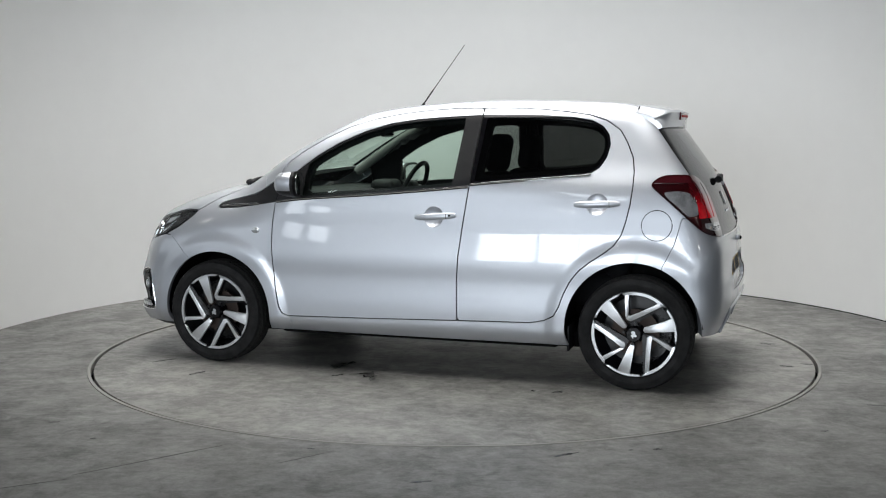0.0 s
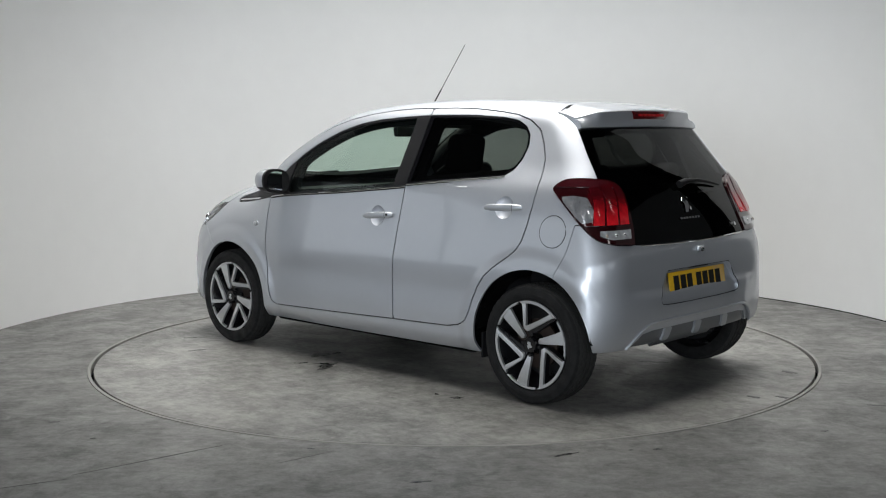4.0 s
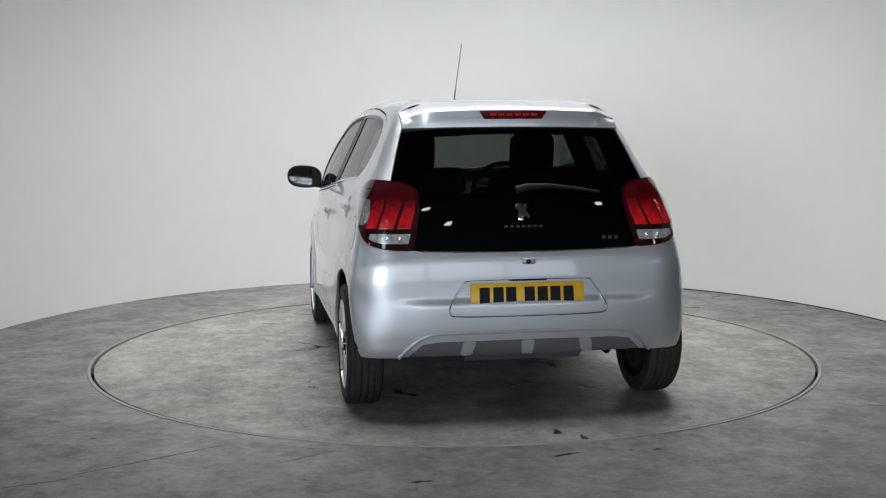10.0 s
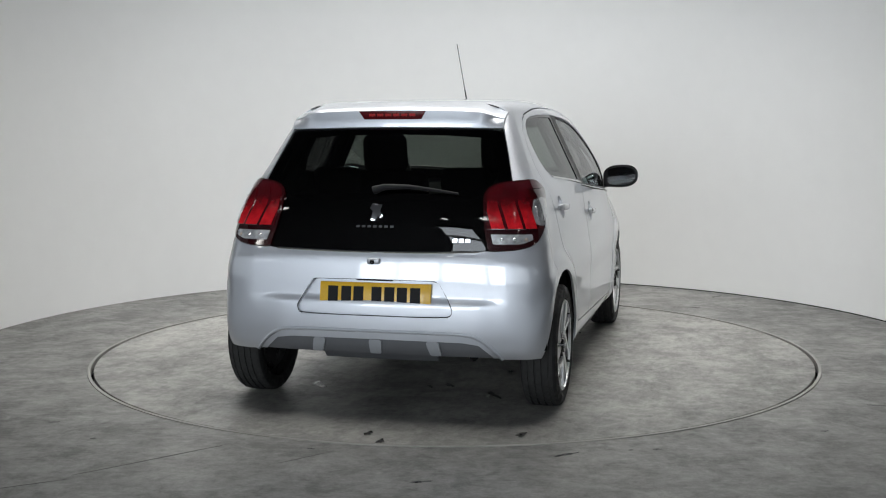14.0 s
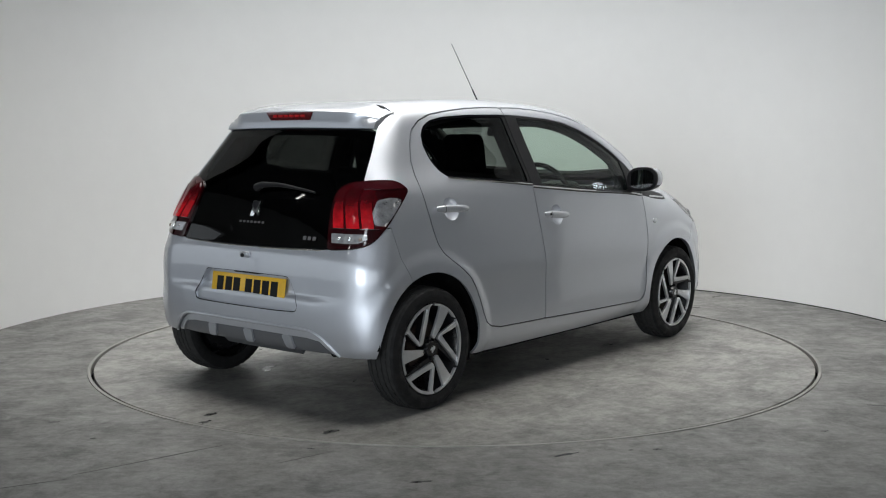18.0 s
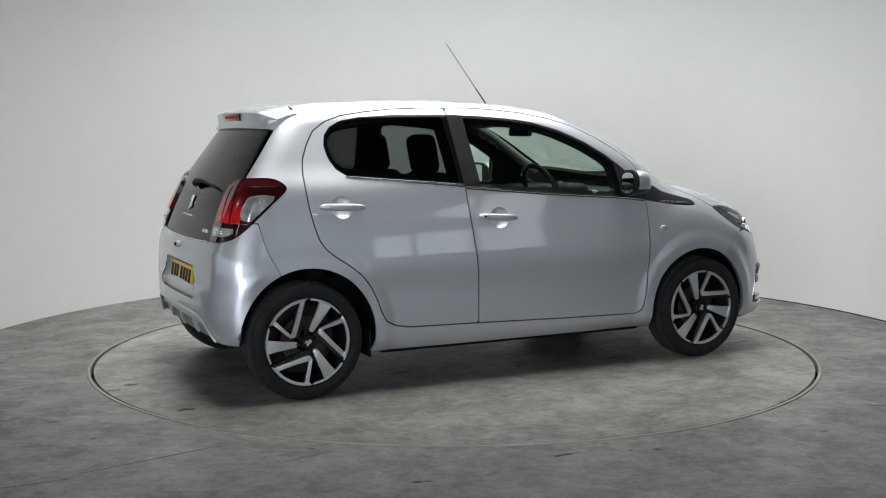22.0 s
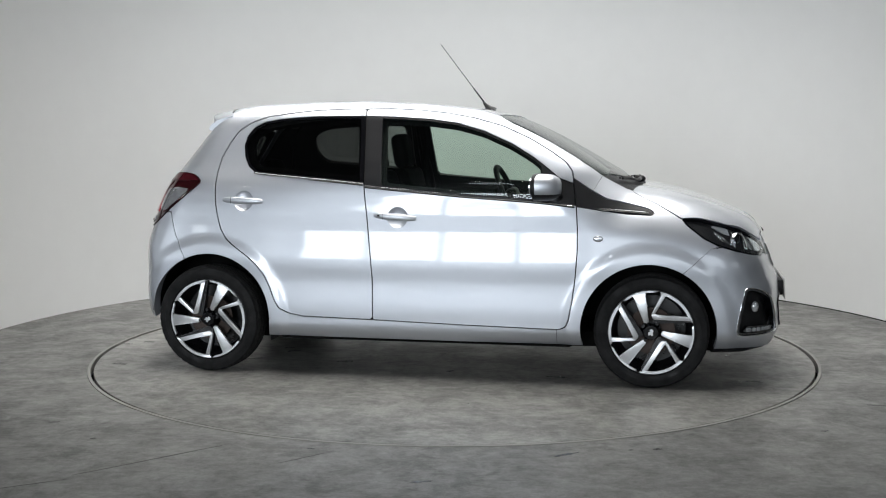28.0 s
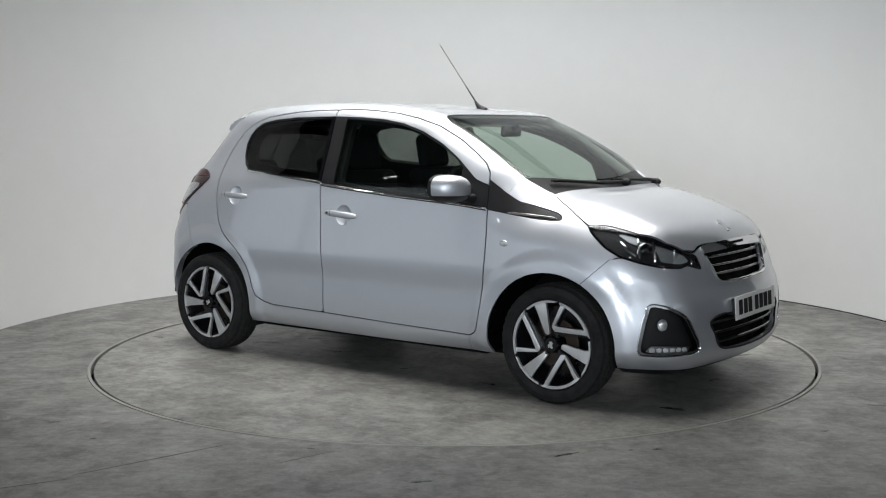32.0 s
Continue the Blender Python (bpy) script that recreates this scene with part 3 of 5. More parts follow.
TAIL = spline([(-1.194, 1.018), (-1.232, 1.053), (-1.282, 1.064), (-1.370, 1.060), (-1.432, 1.044), (-1.471, 1.008), (-1.490, .945), (-1.502, .859), (-1.504, .79), (-1.502, .761),
               (-1.46, .762), (-1.420, .768), (-1.368, .788), (-1.324, .835), (-1.262, .922), (-1.216, .982)], 3, True)
HEAD = np.array([(1.274, .850), (1.352, .847), (1.465, .812), (1.564, .766), (1.634, .731), (1.697, .708), (1.712, .665), (1.716, .640), (1.69, .648), (1.635, .667), (1.605, .657),
                 (1.528, .666), (1.454, .688), (1.391, .715), (1.344, .750), (1.289, .816)])
FOG = spline([(1.487, .505), (1.548, .492), (1.606, .449), (1.636, .385), (1.667, .310), (1.655, .276), (1.586, .270), (1.489, .269), (1.452, .282), (1.454, .351), (1.470, .454)], 4, True)
FOG_IN = spline([(1.492, .478), (1.538, .472), (1.585, .431), (1.606, .378), (1.622, .325), (1.55, .322), (1.488, .326), (1.467, .318), (1.464, .351), (1.478, .442)], 4, True)
DRL = np.array([(1.471, .286), (1.491, .317), (1.56, .316), (1.624, .308), (1.614, .278), (1.54, .280)])
GRILLE = [(0, .760), (.2, .757), (.365, .748), (.352, .70), (.285, .577), (.14, .571), (0, .569)]
INTAKE = [(0, .432), (.30, .430), (.385, .424), (.43, .398), (.394, .348), (.350, .278), (.21, .257), (0, .252)]
RECESS = [(0, .627), (.285, .624), (.325, .57), (.363, .505), (.358, .478), (.344, .465), (0, .465)]
GRILLE, INTAKE, RECESS = [np.array(o + [(-y, z) for y, z in o[-2:0:-1]]) for o in (GRILLE, INTAKE, RECESS)]


def along(p):
    """The flank coordinate s of points."""
    x, y = p[:, 0], np.abs(p[:, 1])
    s = np.where(x < X_REAR, X_REAR - np.arctan2(X_REAR - x, y) / (math.pi / 2), x)
    return np.where(x > X_FRONT, X_FRONT + np.arctan2(x - X_FRONT, y) / (math.pi / 2), s)


def side_view(poly, grow=0.0):
    return lambda p: sdf(p[:, 0], p[:, 2], poly) - grow


def from_above(poly, grow=0.0):
    return lambda p: sdf(p[:, 0], p[:, 1], poly) - grow


def from_end(poly, grow=0.0):
    return lambda p: sdf(p[:, 1], p[:, 2], poly) - grow


def round_flank(poly, grow=0.0):
    return lambda p: sdf(along(p), p[:, 2], poly) - grow


def less(fn, axis_value):
    return lambda p: fn(p) - axis_value


def outside(fn):
    return lambda p: -fn(p)


def arches(p):
    return np.minimum(*[np.hypot(p[:, 0] - cx, p[:, 2] - cz) - r for cx, cz, r in ARCHES])


def cut(sheet, *keeps):
    for k in keeps:
        if len(sheet[0]):
            sheet = clip(sheet, k)
    return sheet


def sheet_mesh(pieces, depth=.012, push=0.0):
    """Vertices, faces and normals of skin pieces, with an edge turned inwards."""
    vs, fs, ns, base = [], [], [], 0
    for v, f in pieces:
        if len(v) == 0:
            continue
        n = skin_normal(v)
        v = v + n * push
        vs.append(v), ns.append(n)
        fs += [[i + base for i in q] for q in f]
        edges = {}
        for q in f:
            for a, b in zip(q, list(q[1:]) + [q[0]]):
                edges[(a, b)] = 1
        rim = [(a, b) for a, b in edges if (b, a) not in edges]
        base += len(v)
        if depth and rim:
            a, b = np.array([e[0] for e in rim]), np.array([e[1] for e in rim])
            va, vb, na, nb = v[a], v[b], n[a], n[b]
            out = np.cross(vb - va, na)
            out /= np.maximum(np.linalg.norm(out, axis=1)[:, None], 1e-9)
            q = np.stack([vb, va, va - na * depth, vb - nb * depth], 1).reshape(-1, 3)
            vs.append(q), ns.append(np.repeat(out, 4, 0))
            fs += [[base + 4 * i + k for k in range(4)] for i in range(len(rim))]
            base += len(q)
    return np.concatenate(vs), fs, np.concatenate(ns)


def mirrored(mesh):
    v, f, n = mesh
    k = np.array((1, -1, 1))
    return v * k, [q[::-1] for q in f], n * k


def panel(name, pieces, mat, parent, label="", depth=.012, push=0.0, flip=False):
    m = sheet_mesh(pieces, depth, push)
    if flip:
        m = mirrored(m)
    return mesh_object(name, m[0], m[1], mat, parent, label, m[2])


car = tagged(new("car"), "silver metallic five-door hatchback parked on the turntable", "car")
SIDES = ((1, False), (-1, True))

# body shell: roof, pillars, quarters and sills in one pressing
door_f, door_r, sail = side_view(FDOOR, GAP_W), side_view(RDOOR, GAP_W), side_view(SAIL, GAP_W)
glass_f, glass_b, bonnet_o = from_above(WSCREEN, .003), from_end(HATCH, .003), from_above(BONNET, GAP_W)
roof = cut(top_sheet(-1.118, .96, -.67, .67, .018), lambda p: (1.36 - .16 * step(-.1, .25, p[:, 0])) - p[:, 2], outside(door_f), outside(door_r), outside(glass_f))
quarter = cut(wall_sheet(-1.62, .70, .205, 1.36, .015), outside(door_f), outside(door_r), outside(arches), lambda p: np.where(p[:, 2] > .6, p[:, 0] + .7, -1),
              outside(round_flank(TAIL, .002)),
              lambda p: np.where((p[:, 0] < -1.0) & (p[:, 2] > .9), np.interp(p[:, 2], (1.056, 1.18, 1.292, 1.37), (.593, .556, .518, .50)) - p[:, 1], -1),
              lambda p: np.interp(p[:, 2], (.3, .621, .727, .860, .862), (-1.20, -1.217, -1.260, -1.291, -1.45)) + .0010 - along(p))
pillar = cut(wall_sheet(.45, .96, .96, 1.2, .012), outside(door_f), outside(sail), outside(glass_f),
             lambda p: ((p[:, 0] - .868) * .072 - (p[:, 2] - .976) * .041) / .083)
pieces = []
for piece in (quarter, pillar):
    pieces.append(piece)
shell = sheet_mesh(pieces)
m2 = mirrored(shell)
m3 = sheet_mesh([roof])
vv, ff, nn, off = [], [], [], 0
for m in (shell, m2, m3):
    vv.append(m[0]), nn.append(m[2])
    ff += [[i + off for i in q] for q in m[1]]
    off += len(m[0])
body = mesh_object("body", np.concatenate(vv), ff, PAINT, car, "", np.concatenate(nn))

# fenders
fender_sheet = cut(wall_sheet(.69, 1.42, .205, 1.06, .013), outside(door_f), lambda p: .702 - p[:, 0], outside(arches), outside(sail), outside(round_flank(HEAD, .002)),
                   outside(bonnet_o), outside(glass_f), lambda p: np.where(p[:, 2] > .925, ((p[:, 2] - .976) * .041 - (p[:, 0] - .868) * .072) / .083 + .0015, -1),
                   lambda p: along(p) - np.interp(p[:, 2], (.5, .593, .712, .72), (1.19, 1.268, 1.369, 1.6)) + .0012)
for sg, fl in SIDES:
    fender = panel("front_fender", [fender_sheet], PAINT, car, flip=fl)
    panel("fender_trim", [cut(wall_sheet(.77, 1.2, .85, 1.06, .008), side_view(SAIL, -.001), outside(side_view(FDOOR, .001)))], BLACK, fender, "black trim wedge", .01, -.002, fl)
    bm = bmesh.new()
    for (x0, z0), (x1, z1) in (((.90, .893), (1.15, .8735)),):
        ps = [(x0 + (x1 - x0) * k / 10, z0 + (z1 - z0) * k / 10) for k in range(11)]
        o = np.array([(x, 0, z) for x, z in ps])
        q = cast(o, np.tile((0., 1., 0.), (11, 1)), 1.2)
        tube(bm, [(a, sg * (b + .002), c) for a, b, c in q], [.002] + [.0055] * 9 + [.002], 8)
    part("chrome_strip", bm, CHROME, fender, "chrome blade")
    bm = bmesh.new()
    bmesh.ops.create_uvsphere(bm, u_segments=20, v_segments=10, radius=1, matrix=pose(.904, sg * .792, .748) @ Matrix.Diagonal((.025, .006, .016, 1)))
    part("side_repeater", bm, CLEAR, fender, "clear oval indicator")

# doors
def dish(cx, cz, r):
    """Finger recess of a handle, hollowed into the door skin."""
    vs, fs = [], []
    rings = [(1.0, 0), (.95, -.003), (.76, -.012), (.4, -.018), (0.05, -.019)]
    o = np.array([(cx + r * k * math.cos(a), 0, cz + r * k * math.sin(a)) for k, d in rings for a in [2 * math.pi * i / 32 for i in range(32)]])
    q = cast(o, np.tile((0., 1., 0.), (len(o), 1)), 1.2)
    q[:, 1] += np.repeat([d for k, d in rings], 32)
    for j in range(len(rings) - 1):
        for i in range(32):
            fs.append((j * 32 + i, j * 32 + (i + 1) % 32, (j + 1) * 32 + (i + 1) % 32, (j + 1) * 32 + i))
    fs.append([128 + i for i in range(32)])
    return q, fs


def handle(door, sg, x0, x1, z0, z1, key_side):
    pts = [(x0 + (x1 - x0) * k / 12, z0 + (z1 - z0) * k / 12) for k in range(13)]
    q = cast(np.array([(x, 0, z) for x, z in pts]), np.tile((0., 1., 0.), (13, 1)), 1.2)
    bm = bmesh.new()
    out = [.004, .014, .022, .026, .028, .028, .028, .028, .028, .026, .022, .014, .004]
    rad = [.010, .014, .0155, .0165, .0165, .0165, .0165, .0165, .0165, .0165, .0155, .014, .010]
    tube(bm, [(a, sg * (b + d), c) for (a, b, c), d in zip(q, out)], rad, 12)
    for v in bm.verts:
        v.co.y = sg * (.5 * (abs(v.co.y)) + .5 * np.interp(v.co.x, sorted((x0, x1)), (.79, .79) if door.name.startswith("front") else (.757, .765)))
    h = part("door_handle", bm, PAINT, door)
    bm = bmesh.new()
    a, b, c = [q[9][i] + (q[10][i] - q[9][i]) * .5 for i in range(3)]
    tube(bm, [(a - .0012, sg * (b + .0245), c), (a + .0012, sg * (b + .0245), c)], .0168, 12)
    for v in bm.verts:
        v.co.y = sg * (.5 * (abs(v.co.y)) + .5 * np.interp(v.co.x, sorted((x0, x1)), (.79, .79) if door.name.startswith("front") else (.757, .765)))
    part("handle_joint", bm, GAP, h, "dark joint of the handle")
    if key_side is not None:
        bm = bmesh.new()
        bmesh.ops.create_cone(bm, cap_ends=True, segments=16, radius1=.006, radius2=.006, depth=.006, matrix=pose(key_side, sg * .803, z1, 90))
        part("key_cylinder", bm, BLACK_GLOSS, h, "small lock")


near_flank = lambda p: (half_width(p[:, 0], p[:, 2]) - .13) - np.abs(p[:, 1])
for name, poly, light, pane, cx, cz, hx in (("front_door", FDOOR, FLIGHT, FPANE, -.123, .842, (-.028, -.243, .838, .852)),
                                            ("rear_door", RDOOR, RLIGHT, RPANE, -.972, .919, (-.862, -1.082, .917, .924))):
    x0, x1, z0, z1 = poly[:, 0].min() - .01, poly[:, 0].max() + .01, poly[:, 1].min() - .01, poly[:, 1].max() + .01
    hole = lambda p: .054 - np.hypot(p[:, 0] - cx, p[:, 2] - cz)
    skin_piece = cut(wall_sheet(x0, x1, z0, z1, .012), side_view(poly, -GAP_W), outside(side_view(light)), hole)
    xa, xb, za, zb = light[:, 0].min() - .01, light[:, 0].max() + .01, light[:, 1].min() - .01, light[:, 1].max() + .01
    frame_piece = cut(wall_sheet(xa, xb, za, zb, .010), side_view(light, -.0005), side_view(poly, -GAP_W), outside(side_view(pane)))
    pane_piece = cut(wall_sheet(xa, xb, za, zb, .016), side_view(pane, .004))
    inner_piece = cut(wall_sheet(x0, x1, z0, z1, .03, .05), side_view(poly, .03), outside(side_view(pane, -.012 if name == "front_door" else -.022)), near_flank)
    for sg, fl in SIDES:
        door = panel(name, [skin_piece], PAINT, car, depth=.02, flip=fl)
        panel("window_frame", [frame_piece], BLACK_GLOSS if name == "rear_door" else BLACK, door, "black window surround", .014, -.003, fl)
        panel("window", [pane_piece], GLASS if name == "front_door" else PRIVACY, door, "green-tinted glass" if name == "front_door" else "dark privacy glass", .004, -.007, fl)
        panel("door_trim", [inner_piece], TRIM, door, "dark inner door trim", .03, 0, not fl)
        q, fs = dish(cx, cz, .054)
        if sg < 0:
            q = q * (1, -1, 1)
        mesh_object("handle_recess", q, [f[::-1] for f in fs] if sg > 0 else fs, PAINT, door, smooth=True)
        handle(door, sg, hx[0], hx[1], hx[2], hx[3], -.218 if name == "front_door" else None)
        belt = [(-.303, 1.0), (-.056, .978), (.234, .9535), (.526, .9335), (.673, .921), (.785, .907)] if name == "front_door" else \
            [(-.93, 1.0665), (-.90, 1.0605), (-.776, 1.050), (-.632, 1.0385), (-.488, 1.0265), (-.313, 1.0105)]
        b = spline(belt, 5)
        q = cast(np.array([(x, 0, z) for x, z in b]), np.tile((0., 1., 0.), (len(b), 1)), 1.2)
        bm = bmesh.new()
        tube(bm, [(x, sg * (y + .0018), z) for x, y, z in q], .0052, 8)
        strip = part("belt_strip", bm, CHROME, door, "thin chrome belt moulding")
        bm = bmesh.new()
        tube(bm, [(x, sg * (y + .0004), z - .0072) for x, y, z in q], .0030, 6)
        part("belt_seal", bm, GAP, strip, "black seal under the moulding")

# bonnet, windscreen and cowl
bonnet = panel("bonnet", [cut(top_sheet(1.04, 1.76, -.72, .72, .014), from_above(BONNET, -GAP_W))], PAINT, car)
ws_sheet = top_sheet(.36, 1.13, -.64, .64, .016)
band = lambda p: (p[:, 0] + .10 * (p[:, 1] / .58) ** 2) - 1.020
screen = panel("windscreen", [cut(ws_sheet, from_above(WSCREEN, -.001), band)], GLASS, car, "green-tinted windscreen", .005, -.004)
panel("cowl", [cut(ws_sheet, from_above(WSCREEN, -.001), outside(band))], BLACK, car, "black scuttle panel", .02, -.012)
rim_in = from_above(WSCREEN, -.035)
panel("screen_border", [cut(ws_sheet, from_above(WSCREEN, -.001), band, outside(rim_in))], BLACK_GLOSS, screen, "black printed border", 0, -.0055)

# rear hatch glass, spoiler and lamps
hatch_sheet = wall_sheet(-1.95, -1.2, .73, 1.33, .015)
hp = cut(hatch_sheet, from_end(HATCH), outside(round_flank(TAIL, -.004)))
mv = mirrored(sheet_mesh([hp], .006, -.003))
lv = sheet_mesh([hp], .006, -.003)
hatch = mesh_object("tailgate", np.concatenate([lv[0], mv[0]]), lv[1] + [[i + len(lv[0]) for i in q] for q in mv[1]], REAR_GLASS, car, "all-glass dark tailgate", np.concatenate([lv[2], mv[2]]))
GLASS_OPEN = [(0, 1.275), (.25, 1.27), (.47, 1.255), (.52, 1.10), (.50, 1.02), (.40, .98), (0, .97)]
GLASS_OPEN = np.array(GLASS_OPEN + [(-y, z) for y, z in GLASS_OPEN[-2:0:-1]])
hb = cut(hatch_sheet, from_end(HATCH, -.002), outside(round_flank(TAIL, -.01)), outside(from_end(GLASS_OPEN)))
for sg, fl in SIDES:
    panel("hatch_border", [hb], BLACK_GLOSS, hatch, "black border of the glass", 0, -.010, fl)
ysamp = np.linspace(-.475, .475, 25)
o = np.array([(-1.0, y, .748 + .008 * (y / .475) ** 2) for y in ysamp])
bm = bmesh.new()
tube(bm, [tuple(p) for p in cast(o, np.tile((-1., 0., 0.), (25, 1)), 1.0)], .0050, 6)
part("hatch_lower_trim", bm, CHROME, hatch, "thin chrome line")

tail_sheet = wall_sheet(-1.52, -1.17, .75, 1.08, .010)
claw_sheet = wall_sheet(-1.50, -1.32, .83, 1.06, .004)
for sg, fl in SIDES:
    lamp = panel("tail_lamp", [cut(tail_sheet, round_flank(TAIL, -.001))], RED_DARK, car, "red wrap-round rear lamp", .03, .006, fl)
    main = cut(tail_sheet, round_flank(TAIL, -.010), lambda p: .852 - p[:, 2], lambda p: along(p) + 1.335 + .35 * np.minimum(p[:, 2] - 1.0, 0))
    panel("red_lens", [main], RED, lamp, "deep red lens", .006, .0085, fl)
    # three red columns that lean outwards at the top, parted by dark bars
    for s_mid, wide, top in ((-1.368, .0175, 1.015), (-1.414, .0200, 1.028), (-1.462, .0185, 1.020)):
        lean = lambda p: along(p) - s_mid - 3.2 * np.maximum(p[:, 2] - .935, 0) ** 2
        column = cut(claw_sheet, round_flank(TAIL, -.013), lambda p: .853 - p[:, 2], lambda p: p[:, 2] - top, lambda p: np.abs(lean(p)) - wide)
        panel("light_claw", [column], LENS_RED, lamp, "red light column", .004, .0115, fl)
    # pink highlight along the lamp's top, put into the lens colour
    panel("upper_lens", [cut(tail_sheet, round_flank(TAIL, -.008), lambda p: 1.022 - p[:, 2], lambda p: -1.40 - along(p))], LENS_HIGHLIGHT, lamp, "upper lens tinted for its pink highlight", .004, .0095, fl)
    low = cut(tail_sheet, round_flank(TAIL, -.018), lambda p: p[:, 2] - .829, lambda p: .788 - p[:, 2], lambda p: along(p) + 1.372, lambda p: -1.488 - along(p))
    clear = panel("reversing_lens", [low], CLEAR, lamp, "clear reversing and indicator lens", .006, .011, fl)
    for s_bulb, mt, nm in ((-1.395, AMBER_CLEAR, "indicator_bulb"), (-1.428, CHROME, "bulb"), (-1.462, CHROME, "bulb")):
        dr = np.array([(math.sin(-math.pi / 2 * (X_REAR - s_bulb)), math.cos(math.pi / 2 * (X_REAR - s_bulb)), 0.)])
        bx, by, bz = cast(np.array([(X_REAR, 0., .809)]), dr, 1.6, -.006)[0]
        bm = bmesh.new()
        bmesh.ops.create_uvsphere(bm, u_segments=14, v_segments=8, radius=.0095, matrix=pose(bx, sg * by, bz))
        part(nm, bm, mt, clear, "small round bulb")
    white = cut(tail_sheet, round_flank(TAIL, -.007), round_flank(np.array([(-1.236, .978), (-1.285, .984), (-1.330, .974), (-1.352, .918), (-1.347, .868), (-1.315, .862), (-1.265, .915)])))
    panel("side_lens", [white], SIDE_CLEAR, lamp, "clear side lens", .006, .010, fl)

# roof spoiler with the high brake light
prof = [(-1.112, 1.427), (-1.17, 1.419), (-1.235, 1.407), (-1.278, 1.396), (-1.297, 1.389), (-1.303, 1.382), (-1.302, 1.372), (-1.297, 1.345), (-1.293, 1.318), (-1.294, 1.304), (-1.278, 1.297), (-1.16, 1.32), (-1.112, 1.40)]
ys = list(np.linspace(-.515, .515, 41))
bm = bmesh.new()
rows = []
for y in ys:
    e = abs(y) / .515
    row = []
    for x, z in prof:
        drop = .018 * e ** 2 + .032 * step(.76, 1.0, e) * (z - 1.31) / .11
        fwd = .040 * e ** 2 + .05 * step(.72, 1.0, e) * step(-1.2, -1.27, x) * step(1.31, 1.38, z)
        zz = z - drop * (1 if z > 1.36 else .45)
        row.append(bm.verts.new((min(x + fwd, -1.105) if x < -1.12 else x, y, zz)))
    rows.append(row)
for a, b in zip(rows, rows[1:]):
    for k in range(len(prof)):
        bm.faces.new((a[k], a[(k + 1) % len(prof)], b[(k + 1) % len(prof)], b[k]))
bm.faces.new(rows[0]), bm.faces.new(rows[-1][::-1])
bmesh.ops.recalc_face_normals(bm, faces=bm.faces)
spoiler = part("spoiler", bm, PAINT, car, "body-coloured roof spoiler", 35)
bm = bmesh.new()
o = np.array([(-1.113 - .02 * (y / .53) ** 2, y, 1.1) for y in np.linspace(-.47, .47, 25)])
tube(bm, [tuple(p) for p in cast(o, np.tile((0., 0., 1.), (25, 1)), .6)], .0035, 6)
part("spoiler_joint", bm, GAP, spoiler, "dark joint at the roof edge")
bm = bmesh.new()
prism(bm, [(-.163, 1.378), (.163, 1.378), (.138, 1.339), (-.138, 1.339)], lambda u, v, w: (-1.2915 - (v - 1.36) * .20 - w + .040 * (u / .515) ** 2, u, v), .0165, .003)
bl = part("brake_light", bm, BRAKE_RED, spoiler, "red high-level brake light")
for k in range(6):
    bm = bmesh.new()
    block(bm, (-1.3092, -.113 + k * .039, 1.353), (-1.3040, -.084 + k * .039, 1.365), .001)
    part("led", bm, LED_RED, bl)

# bumpers
fb_seam = lambda p: np.interp(p[:, 2], (.5, .593, .712, .72), (1.19, 1.268, 1.369, 1.6)) + .0012 - along(p)
fb = cut(wall_sheet(1.24, 2.05, .178, .77, .013), fb_seam, outside(arches), outside(round_flank(HEAD, .002)), outside(bonnet_o), outside(from_end(GRILLE, .001)),
         outside(from_end(INTAKE, .001)), outside(round_flank(FOG, .001)), lambda p: .20 - p[:, 2])
lv, mv = sheet_mesh([fb], .02), mirrored(sheet_mesh([fb], .02))
front_bumper = mesh_object("front_bumper", np.concatenate([lv[0], mv[0]]), lv[1] + [[i + len(lv[0]) for i in q] for q in mv[1]], PAINT, car, "", np.concatenate([lv[2], mv[2]]))
lip = cut(wall_sheet(1.30, 2.05, .165, .205, .012, .008), lambda p: p[:, 2] - .2, outside(arches))
for sg, fl in SIDES:
    panel("front_lip", [lip], BLACK, front_bumper, "black lower lip", .05, 0, fl)
rb_seam = lambda p: along(p) - np.interp(p[:, 2], (.3, .621, .727, .860, .862), (-1.20, -1.217, -1.260, -1.291, -1.45)) + .0010
DIFF = [(0, .391), (.30, .390), (.42, .386), (.465, .375), (.505, .352), (.545, .318), (.585, .272), (.62, .20)]
DIFF = np.array([(-y, z) for y, z in DIFF[:0:-1]] + DIFF)
rb = cut(wall_sheet(-1.95, -1.17, .26, .88, .013), rb_seam, outside(arches), outside(round_flank(TAIL, .002)), outside(glass_b), outside(from_end(RECESS, .0015)),
         outside(from_end(DIFF, .001)), lambda p: .282 - p[:, 2])
lv, mv = sheet_mesh([rb], .04), mirrored(sheet_mesh([rb], .04))
rear_bumper = mesh_object("rear_bumper", np.concatenate([lv[0], mv[0]]), lv[1] + [[i + len(lv[0]) for i in q] for q in mv[1]], PAINT, car, "", np.concatenate([lv[2], mv[2]]))
rec = cut(wall_sheet(-1.95, -1.5, .45, .64, .012, .012), from_end(RECESS, .004))
rec = (rec[0] + np.stack([.022 * step(.46, .63, rec[0][:, 2]), 0 * rec[0][:, 0], 0 * rec[0][:, 0]], 1), rec[1])
DIFF_IN = np.array([(-.58, .20), (-.535, .29), (-.475, .343), (-.40, .353), (0, .356), (.40, .353), (.475, .343), (.535, .29), (.58, .20)])
